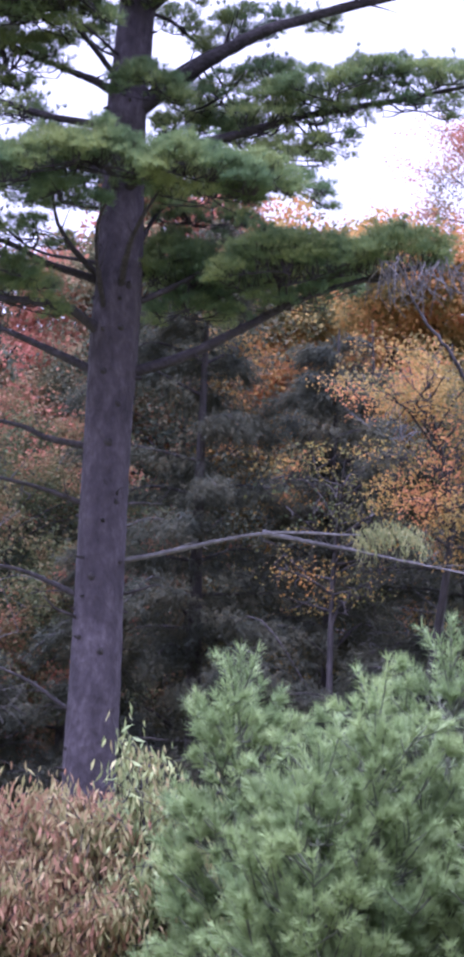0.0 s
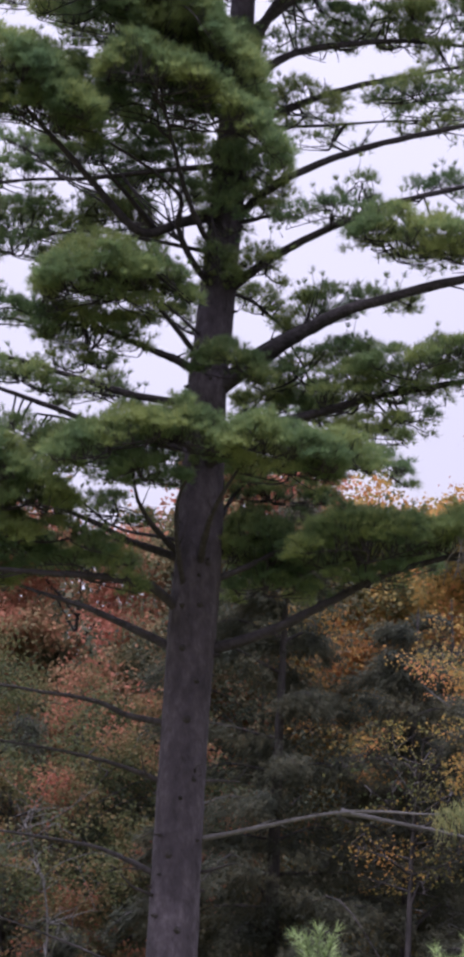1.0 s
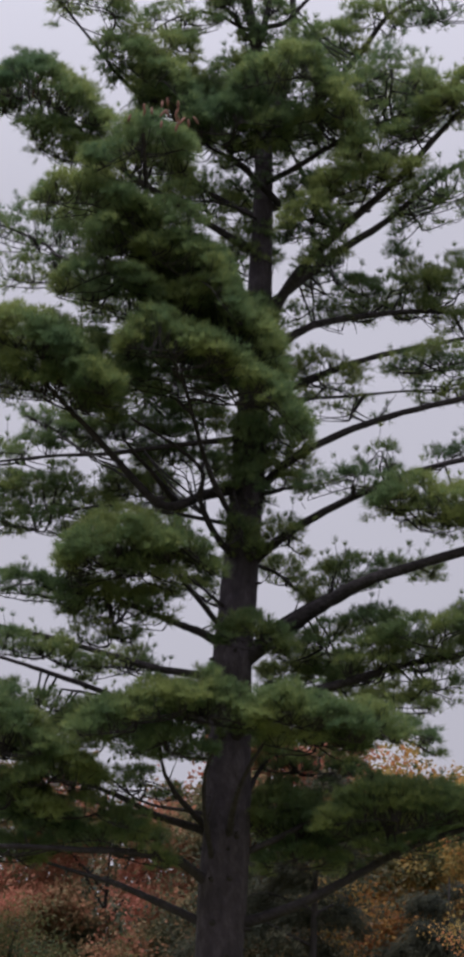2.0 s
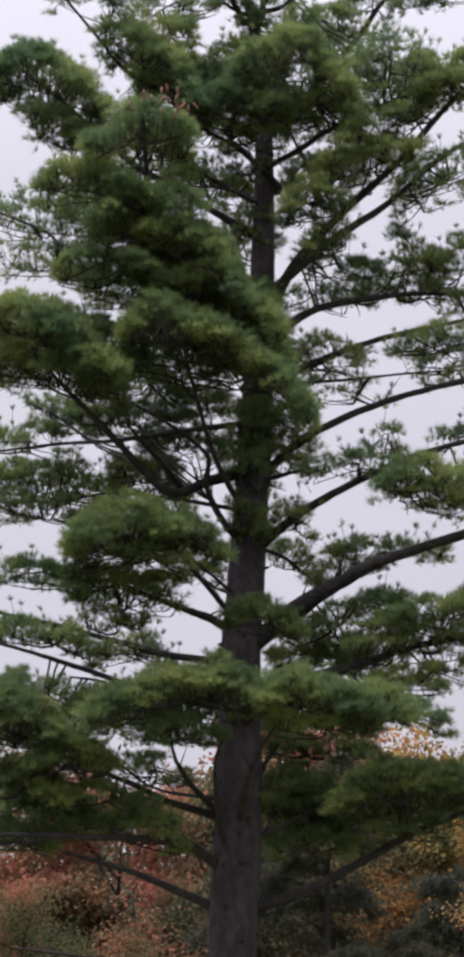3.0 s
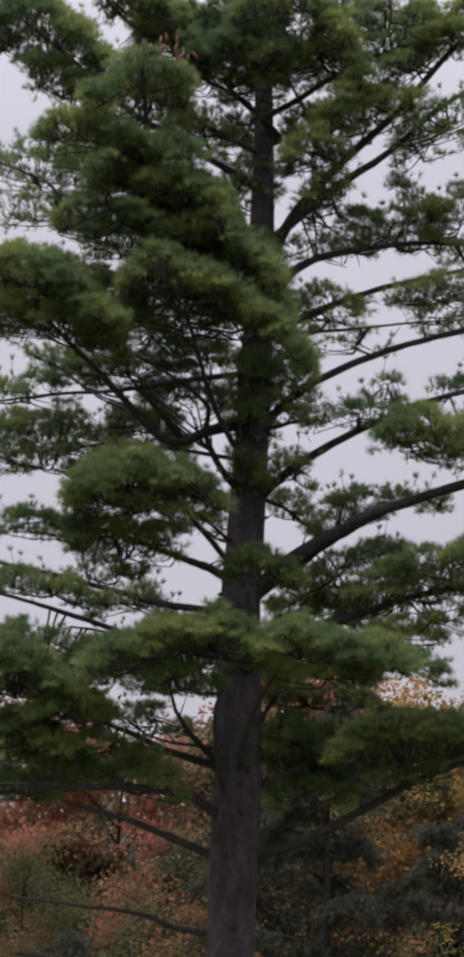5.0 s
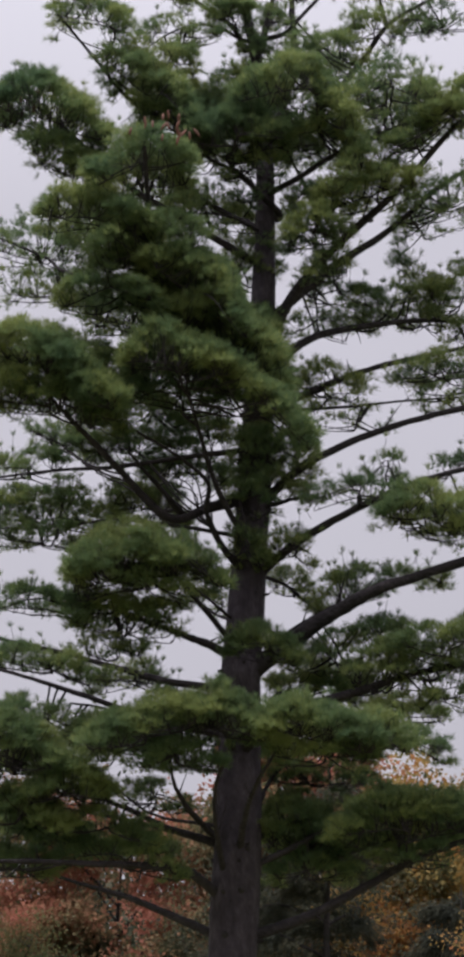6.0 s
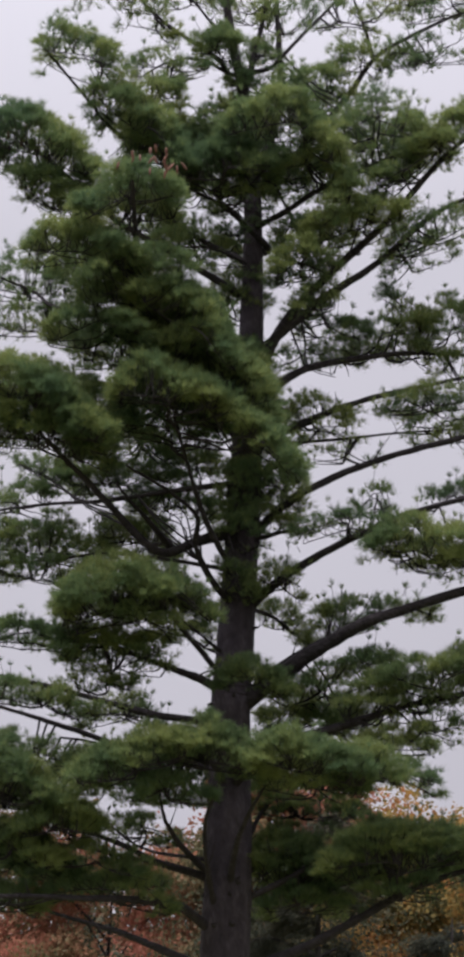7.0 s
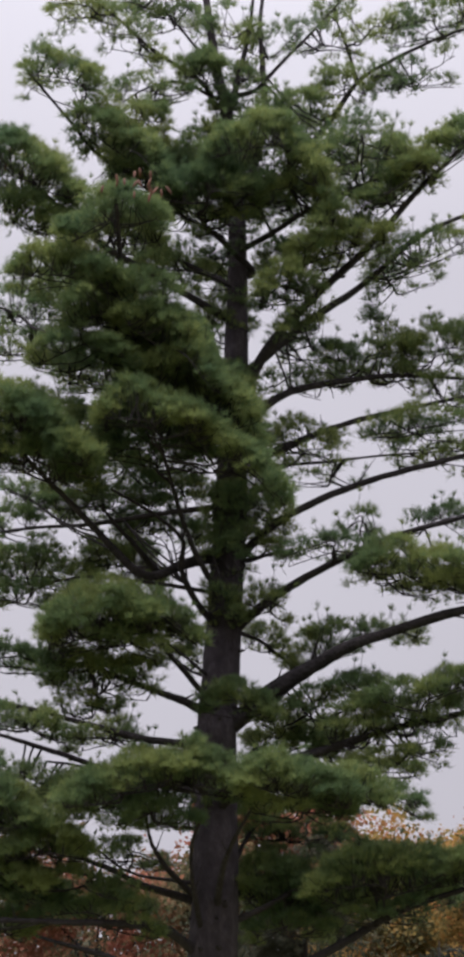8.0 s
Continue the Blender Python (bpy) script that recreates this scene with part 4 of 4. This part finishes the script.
limb((-0.98, 4.80), (-1.36, 5.00), (-1.75, 5.17), (-2.38, 5.29), (-3.39, 5.45), radius=0.049, depth=0.60, dead=True)
limb((-0.90, 4.50), (-1.08, 4.56), (-1.26, 4.63), (-1.41, 4.75), radius=0.034, depth=-0.60, dead=True)
limb((-1.03, 3.36), (-1.34, 3.56), (-1.65, 3.76), (-2.19, 3.99), (-3.05, 4.29), radius=0.037, depth=0.50, dead=True)
limb((-1.05, 2.62), (-1.12, 2.65), (-1.16, 2.66), (-1.23, 2.69), radius=0.044, depth=-0.30, dead=True)
limb((-0.58, 5.96), (-0.50, 6.00), (-0.49, 6.04), (-0.49, 6.08), radius=0.044, depth=-0.30, dead=True)
limb((-0.56, 4.84), (-0.33, 4.88), (-0.18, 4.93), (-0.03, 4.97), radius=0.030, depth=-0.30, dead=True)
limb((-0.43, 5.96), (-0.24, 5.99), (-0.09, 6.01), (0.03, 6.03), radius=0.025, depth=0.50, dead=True)
limb((-0.85, 5.20), (-0.92, 5.25), (-0.98, 5.26), (-1.05, 5.27), radius=0.034, depth=-0.40, dead=True)
limb((-0.49, 3.00), (-0.27, 3.04), (-0.08, 3.03), (0.07, 3.00), radius=0.030, depth=0.20, dead=True)


for name in list(FOLIAGE):
    v, f = joined(FOLIAGE[name])
    part("needles", v, f, PINE_NEEDLE, bpy.data.objects[name], "soft green needle plumes")["kind"] = "stuff"
    v, f = joined(FINE[name])
    part("twig_spray", v, f, LIMB_BARK, bpy.data.objects[name])["kind"] = "stuff"


# ---- the autumn wood behind ----
def broadleaf(name, x, y, height, spread, material, label, count, seed, low=0.25, leaf=0.10, group="", bark=None, lean=0.0, airy=0.5):
    """A broad-leaved tree: tapered trunk, forking limbs, leaves in loose clumps round the limb ends."""
    r = np.random.default_rng(seed)
    tree = thing(name, (x, y, 0), label, "tree", group)
    bark = bark or DARK_BARK
    top = np.array([x + lean, y, height])
    base = np.array([x, y, -0.1])
    trunk = curve([base, base * 0.6 + top * 0.4 + r.normal(0, 0.15, 3) * (1, 1, 0), base * 0.25 + top * 0.75 + r.normal(0, 0.25, 3) * (1, 1, 0), top], 30)
    rad = np.linspace(height * 0.011, 0.015, 30)
    v, f = tube(trunk, rad, 9, 0.04)
    part("trunk", v, f, bark, tree, smooth=True)
    ends = []
    for k in range(26):
        pieces = []
        h = low + (0.97 - low) * (k + r.uniform(0, 0.8)) / 26
        i = int(h * 29)
        a = r.uniform(0, 2 * np.pi)
        shape = math.sin(math.pi * min(1, max(0.12, (1.08 - h) / (1.12 - low)))) ** 0.6
        ln = spread * shape * r.uniform(0.65, 1.1)
        tip = trunk[i] + np.array([math.cos(a) * ln, math.sin(a) * ln, ln * r.uniform(0.2, 0.75)])
        path = curve([trunk[i], trunk[i] * 0.5 + tip * 0.5 + r.normal(0, 0.12, 3) + (0, 0, 0.1 * ln), tip], 10)
        pieces.append(tube(path, np.linspace(rad[i] * 0.45 + 0.006, 0.006, 10), 5))
        for _ in range(5):
            j = int(r.integers(3, 10))
            way = unit(r.normal(size=3) + (0, 0, 0.4))
            e = path[j] + way * r.uniform(0.3, 0.9) * (0.4 + 0.2 * spread)
            pieces.append(tube(curve([path[j], (path[j] + e) / 2 + r.normal(0, 0.06, 3), e], 5), np.linspace(0.012, 0.004, 5), 3))
            ends += [e, (path[j] + e) / 2]
        ends.append(tip)
        v, f = joined(pieces)
        part("branch", v, f, bark, tree, smooth=True)
    ends = np.array(ends)
    pick = ends[r.integers(0, len(ends), count // 14)]
    hub = pick + r.normal(0, airy, pick.shape) * (1, 1, 0.7)
    at = (hub[:, None] + r.normal(0, 0.14, (len(hub), 14, 3)) * (1.3, 1.3, 0.55)).reshape(-1, 3)
    v, f = leaves(at, leaf, 0.25, 0.75, (0, 0, 1.2))
    part("crown", v, f, material, tree)["kind"] = "stuff"
    return tree


def hemlock(x, y, height, spread, seed, count, label="dark shaded hemlock with drooping feathery branches", low=0.12):
    """A dark conifer with tiers of flat drooping sprays."""
    r = np.random.default_rng(seed)
    tree = thing("hemlock_tree", (x, y, 0), label, "tree", "dark hemlocks behind the pine")
    trunk = curve([(x, y, -0.1), (x + r.normal(0, 0.1), y, height * 0.5), (x + r.normal(0, 0.15), y, height)], 24)
    rad = np.linspace(height * 0.016, 0.01, 24)
    v, f = tube(trunk, rad, 10, 0.03)
    part("trunk", v, f, DARK_BARK, tree, smooth=True)
    at, ways = [], []
    n = 46
    for k in range(n):
        h = low + (0.98 - low) * (k + r.uniform(0, 0.9)) / n
        p = trunk[int(h * 23)]
        a = r.uniform(0, 2 * np.pi)
        ln = spread * (1.05 - h) ** 0.55 * r.uniform(0.35, 1.2) + 0.2
        way = np.array([math.cos(a), math.sin(a), 0])
        path = curve([p, p + way * ln * 0.5 + (0, 0, r.uniform(0, 0.25) * ln), p + way * ln + (0, 0, r.uniform(-0.25, 0.1) * ln)], 10)
        v, f = tube(path, np.linspace(0.03, 0.006, 10), 5)
        part("branch", v, f, DARK_BARK, tree, smooth=True)
        m = count // n // 2
        t = r.uniform(0.1, 1, m)
        q = path[np.clip((t * 9).astype(int), 0, 9)]
        off = np.outer(r.normal(0, 0.28, m) * (0.4 + ln * 0.35) * (1.15 - t), np.array([-way[1], way[0], 0]))
        ways.append(np.tile(way, (m, 1)) * 0.7 + off * 1.2 + (0, 0, -0.25))
        at.append(q + off + r.normal(0, 0.09, (m, 3)) + (0, 0, -0.06) - np.abs(off).sum(1)[:, None] * np.array([0, 0, 0.22]))
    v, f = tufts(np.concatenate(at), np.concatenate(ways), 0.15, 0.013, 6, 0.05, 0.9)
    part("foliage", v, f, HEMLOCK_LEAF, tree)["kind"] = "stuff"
    return tree


broadleaf("orange_maple", 4.4, 60, 12.0, 3.2, ORANGE_LEAF, "orange and gold autumn maple behind the pine", 112000, 1, 0.42, 0.095, "autumn maples", airy=0.26)
broadleaf("gold_maple", 2.0, 66, 12.6, 3.2, YELLOW_LEAF, "golden yellow autumn maple in the wood", 35200, 2, 0.3, 0.091, "autumn maples")
broadleaf("gold_maple", 6.0, 69, 12.4, 3.2, YELLOW_LEAF, "golden yellow autumn maple in the wood", 25600, 9, 0.2, 0.106, "autumn maples")
broadleaf("red_maple", -3.0, 62, 12.5, 3.0, RED_LEAF, "red autumn maple beyond the pine", 96000, 3, 0.2, 0.095, "autumn maples", airy=0.26)
broadleaf("red_maple", 6.4, 64, 15.8, 2.4, RED_LEAF, "thin-crowned red maple with bare twigs at its top", 27200, 4, 0.35, 0.057, "autumn maples", airy=0.16)
broadleaf("red_maple", 0.0, 63, 13.8, 2.3, RED_LEAF, "red autumn maple beyond the pine", 50000, 24, 0.4, 0.12, "autumn maples", airy=0.24)
broadleaf("orange_maple", 3.0, 64, 13.6, 2.2, ORANGE_LEAF, "orange and gold autumn maple behind the pine", 46000, 25, 0.45, 0.12, "autumn maples", airy=0.24)
broadleaf("olive_birch", -2.6, 55, 8.2, 2.4, OLIVE_LEAF, "olive-brown young tree at the wood's edge", 54400, 5, 0.08, 0.067, "young trees at the wood edge", airy=0.22)
broadleaf("olive_birch", -4.6, 58, 9.5, 2.8, OLIVE_LEAF, "olive-brown young tree at the wood's edge", 44800, 6, 0.1, 0.068, "young trees at the wood edge", airy=0.22)
broadleaf("olive_birch", 0.6, 58, 10.8, 2.6, DARK_OLIVE_LEAF, "olive-brown young tree at the wood's edge", 32000, 7, 0.2, 0.084, "young trees at the wood edge")
broadleaf("olive_birch", 4.6, 57, 8.4, 2.8, DARK_OLIVE_LEAF, "olive-brown young tree under the orange maple", 32000, 8, 0.12, 0.076, "young trees at the wood edge")
broadleaf("olive_birch", -4.5, 52, 6.0, 2.2, OLIVE_LEAF, "olive-brown young tree at the wood's edge", 32000, 10, 0.05, 0.068, "young trees at the wood edge", airy=0.2)
broadleaf("orange_maple", 3.75, 47.4, 8.6, 1.5, ORANGE_LEAF, "slender orange maple among the dark hemlocks", 10000, 21, 0.62, 0.052, "autumn maples", airy=0.09)
broadleaf("gold_maple", 2.7, 48.2, 7.4, 1.2, YELLOW_LEAF, "small yellow-green maple among the dark hemlocks", 1800, 22, 0.6, 0.052, "autumn maples", airy=0.08)
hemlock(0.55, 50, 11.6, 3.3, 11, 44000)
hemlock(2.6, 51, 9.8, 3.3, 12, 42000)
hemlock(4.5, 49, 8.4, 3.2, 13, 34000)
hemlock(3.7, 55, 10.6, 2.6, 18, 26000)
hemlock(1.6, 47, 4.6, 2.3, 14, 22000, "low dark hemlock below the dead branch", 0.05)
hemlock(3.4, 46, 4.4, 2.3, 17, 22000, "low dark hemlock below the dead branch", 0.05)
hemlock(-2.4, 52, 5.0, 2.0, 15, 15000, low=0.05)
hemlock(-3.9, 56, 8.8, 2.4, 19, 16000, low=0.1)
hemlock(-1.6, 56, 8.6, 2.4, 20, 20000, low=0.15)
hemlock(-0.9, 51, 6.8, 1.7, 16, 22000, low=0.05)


def far_woods():
    """The closed wood further back, of one piece."""
    r = np.random.default_rng(31)
    hubs = []
    for k in range(100):
        x, y, h = r.uniform(-10, 13), r.uniform(72, 90), r.uniform(13.0, 16.0)
        if k > 79:
            x, y, h = r.uniform(-8, 7), r.uniform(68, 74), r.uniform(13.6, 14.9)
        m = 120
        d = unit(r.normal(size=(m, 3))) * r.uniform(0.5, 1, (m, 1))
        hubs.append(np.array([x, y, h * 0.52]) + d * (2.6, 2.6, h * 0.5))
    hubs = np.concatenate(hubs)
    at = (hubs[:, None] + r.normal(0, 0.3, (len(hubs), 11, 3))).reshape(-1, 3)
    v, f = leaves(at, 0.30, 0.25, 0.8, (0, 0, 1.0))
    ob = new("far_woods", mesh_of("far_woods", v, f, DARK_OLIVE_LEAF))
    tagged(ob, "distant mixed autumn wood closing the view", "woods", kind="stuff")


far_woods()


def bare_tree(x, y, height, seed, label):
    """A thin pale tree that has lost its leaves."""
    r = np.random.default_rng(seed)
    tree = thing("bare_tree", (x, y, 0), label, "tree", "bare saplings")
    trunk = curve([(x, y, -0.1), (x + r.normal(0, 0.2), y, height * 0.4), (x + r.normal(0, 0.3), y, height * 0.75), (x + r.normal(0, 0.5), y, height)], 26)
    v, f = tube(trunk, np.linspace(0.035, 0.006, 26), 7)
    part("trunk", v, f, PALE_BARK, tree, smooth=True)
    for k in range(30):
        pieces = []
        i = int(r.integers(8, 25))
        way = unit(np.array([r.normal(), r.normal(), r.uniform(0.0, 1.2)]))
        ln = r.uniform(0.5, 1.5)
        e = trunk[i] + way * ln
        path = curve([trunk[i], (trunk[i] + e) / 2 + r.normal(0, 0.12, 3), e + (0, 0, -0.1)], 8)
        pieces.append(tube(path, np.linspace(0.011, 0.004, 8), 4))
        for _ in range(3):
            j = int(r.integers(3, 8))
            g = path[j] + r.normal(0, 0.3, 3)
            pieces.append(tube(curve([path[j], (path[j] + g) / 2 + r.normal(0, 0.05, 3), g], 5), np.linspace(0.005, 0.003, 5), 3))
        v, f = joined(pieces)
        part("branch", v, f, PALE_BARK, tree, smooth=True)


bare_tree(4.3, 48.5, 9.2, 41, "pale leafless sapling with tangled twigs")
bare_tree(3.6, 53.0, 8.6, 42, "pale leafless sapling with tangled twigs")
bare_tree(-3.0, 49.5, 6.5, 43, "pale leafless sapling with tangled twigs")


def leaning_sapling():
    """A thin dead sapling that leans across the autumn leaves."""
    tree = thing("leaning_sapling", (6.4, 46, 0), "thin dead sapling leaning among the autumn leaves", "tree", "bare saplings")
    path = curve([(6.4, 46, -0.1), (5.6, 46, 4.5), (4.75, 46, 7.2), (4.12, 46, 8.55), (3.6, 46, 9.3), (3.25, 46, 10.1)], 40)
    path[1:-1] += np.random.default_rng(5).normal(0, 0.015, (38, 3))
    v, f = tube(path, np.linspace(0.05, 0.014, 40), 8)
    part("trunk", v, f, DARK_BARK, tree, smooth=True)


leaning_sapling()


# ---- the foreground: young pines and a rusty shrub ----
def young_pine(x, y, height, spread, seed, label):
    """A bushy young pine: whorls of upswept branches ending in upright bottle-brush shoots."""
    r = np.random.default_rng(seed)
    tree = thing("young_pine", (x, y, 0), label, "tree", "young pines in the meadow")
    trunk = curve([(x, y, -0.05), (x + r.normal(0, 0.03), y, height * 0.55), (x, y, height)], 20)
    v, f = tube(trunk, np.linspace(0.036, 0.006, 20), 8)
    part("trunk", v, f, YOUNG_BARK, tree, smooth=True)
    brushes = [(trunk[-4], trunk[-1]), (trunk[-5], trunk[-3])]
    for j in range(6):
        a = j * 1.05 + r.uniform(0, 0.4)
        i = 15 + j % 3
        q = trunk[i] + np.array([math.cos(a) * r.uniform(0.1, 0.2), math.sin(a) * r.uniform(0.1, 0.2), r.uniform(0.22, 0.36)])
        v, f = tube(curve([trunk[i], trunk[i] * 0.5 + q * 0.5 + (0, 0, -0.02), q], 6), np.linspace(0.008, 0.004, 6), 5)
        part("branch", v, f, YOUNG_BARK, tree, smooth=True)
        brushes.append((trunk[i] * 0.75 + q * 0.25, q))
    whorls = 11
    for k in range(whorls):
        h = 0.1 + 0.74 * k / (whorls - 1)
        p = trunk[int(h * 19)]
        arms = 7 if h < 0.55 else 4
        a0 = r.uniform(0, 6.28)
        for j in range(arms):
            pieces = []
            a = a0 + j * 2 * np.pi / arms + r.normal(0, 0.15)
            ln = spread * (1.04 - h) ** 0.8 * r.uniform(0.8, 1.15) + 0.12
            way = np.array([math.cos(a), math.sin(a), 0])
            e = p + way * ln + (0, 0, ln * r.uniform(0.35, 0.6) + 0.08)
            path = curve([p, p + way * ln * 0.5 + (0, 0, ln * 0.12), e], 9)
            pieces.append(tube(path, np.linspace(0.009, 0.004, 9), 5))
            brushes.append((path[-3], e + way * 0.03 + (0, 0, 0.1)))
            for _ in range(int(6 + ln * 8) if h < 0.55 else int(3 + ln * 7)):
                i = int(r.integers(2, 9))
                sway = unit(way * 0.7 + np.array([-way[1], way[0], 0]) * r.normal(0, 0.9) + (0, 0, r.uniform(0.7, 1.7)))
                sl = r.uniform(0.2, 0.42) * (1.15 - 0.7 * h)
                q = path[i] + sway * sl
                pieces.append(tube([path[i], (path[i] + q) / 2 + (0, 0, -0.01), q], [0.006, 0.005, 0.003], 3))
                brushes.append((path[i] * 0.4 + q * 0.6, q))
            v, f = joined(pieces)
            part("branch", v, f, YOUNG_BARK, tree, smooth=True)
    at, ax = [], []
    for a, b in brushes:
        for t in np.linspace(0.15, 1, max(6, int(np.linalg.norm(b - a) / 0.032))):
            at.append(a + (b - a) * t)
            ax.append(b - a)
    at, ax = np.array(at), unit(np.array(ax))
    v, f = tufts(at + r.normal(0, 0.006, at.shape), ax, 0.10, 0.0052, 20, 0.22, 0.72)
    part("needles", v, f, TIP_NEEDLE, tree, "fresh blue-green needles in upright brushes")["kind"] = "stuff"
    return tree


young_pine(0.46, 18.4, 2.74, 0.30, 51, "bushy young white pine with pale green upright shoots")
young_pine(1.62, 18.3, 2.90, 0.52, 52, "bushy young white pine with pale green upright shoots")
young_pine(1.16, 17.6, 2.52, 0.50, 53, "shorter bushy young white pine in front of the others")
young_pine(0.86, 17.3, 2.16, 0.42, 54, "low bushy young white pine among taller ones")
young_pine(1.95, 17.5, 2.42, 0.50, 55, "shorter bushy young white pine in front of the others")


def shrub(x, y, height, spread, seed, stems, material, label, leaf=0.082):
    """Many thin arching stems with narrow hanging leaves."""
    r = np.random.default_rng(seed)
    bush = thing("shrub", (x, y, 0), label, "shrub", "rusty shrubs")
    at = []
    for k in range(stems):
        pieces = []
        a, ln = r.uniform(0, 6.28), spread * math.sqrt(r.uniform(0.02, 1))
        h = height * (1 - 0.35 * (ln / spread) ** 2) * r.uniform(0.72, 1.02)
        foot = np.array([x, y, -0.03]) + r.normal(0, 0.12, 3) * (1, 1, 0)
        e = np.array([x + math.cos(a) * ln, y + math.sin(a) * ln, h])
        path = curve([foot, foot * 0.4 + e * 0.6 + (0, 0, 0.12), e, e + np.array([math.cos(a) * 0.1, math.sin(a) * 0.1, -0.05])], 14)
        pieces.append(tube(path, np.linspace(0.011, 0.003, 14), 4))
        for i in range(3, 14):
            for g in range(6):
                w = r.normal(0, 0.09, 3)
                if g < 2:
                    pieces.append(tube([path[i], path[i] + w * 0.5 + (0, 0, 0.015), path[i] + w], [0.003, 0.0025, 0.002], 3))
                at.append(path[i] + w * np.linspace(0.2, 1.1, 4)[:, None] + r.normal(0, 0.012, (4, 3)))
        v, f = joined(pieces)
        part("stem", v, f, LIMB_BARK, bush)
    v, f = leaves(np.concatenate(at), leaf, 1.3, 0.22)
    part("leaves", v, f, material, bush)["kind"] = "stuff"
    return bush


shrub(-0.28, 20.0, 2.06, 0.66, 61, 70, SHRUB_LEAF, "rusty brown autumn shrub with narrow hanging leaves")
shrub(-0.90, 20.3, 2.08, 0.55, 62, 50, SHRUB_LEAF, "rusty brown autumn shrub with narrow hanging leaves")
shrub(0.0, 19.8, 2.52, 0.30, 63, 24, SHRUB_GREEN, "yellow-green drooping shrub beside the young pine")
shrub(-0.36, 19.7, 2.55, 0.12, 64, 4, SHRUB_LEAF, "slender rusty shoots in front of the trunk")
shrub(-0.14, 19.8, 2.40, 0.26, 65, 10, SHRUB_GREEN, "yellow-green drooping shrub before the pine trunk")
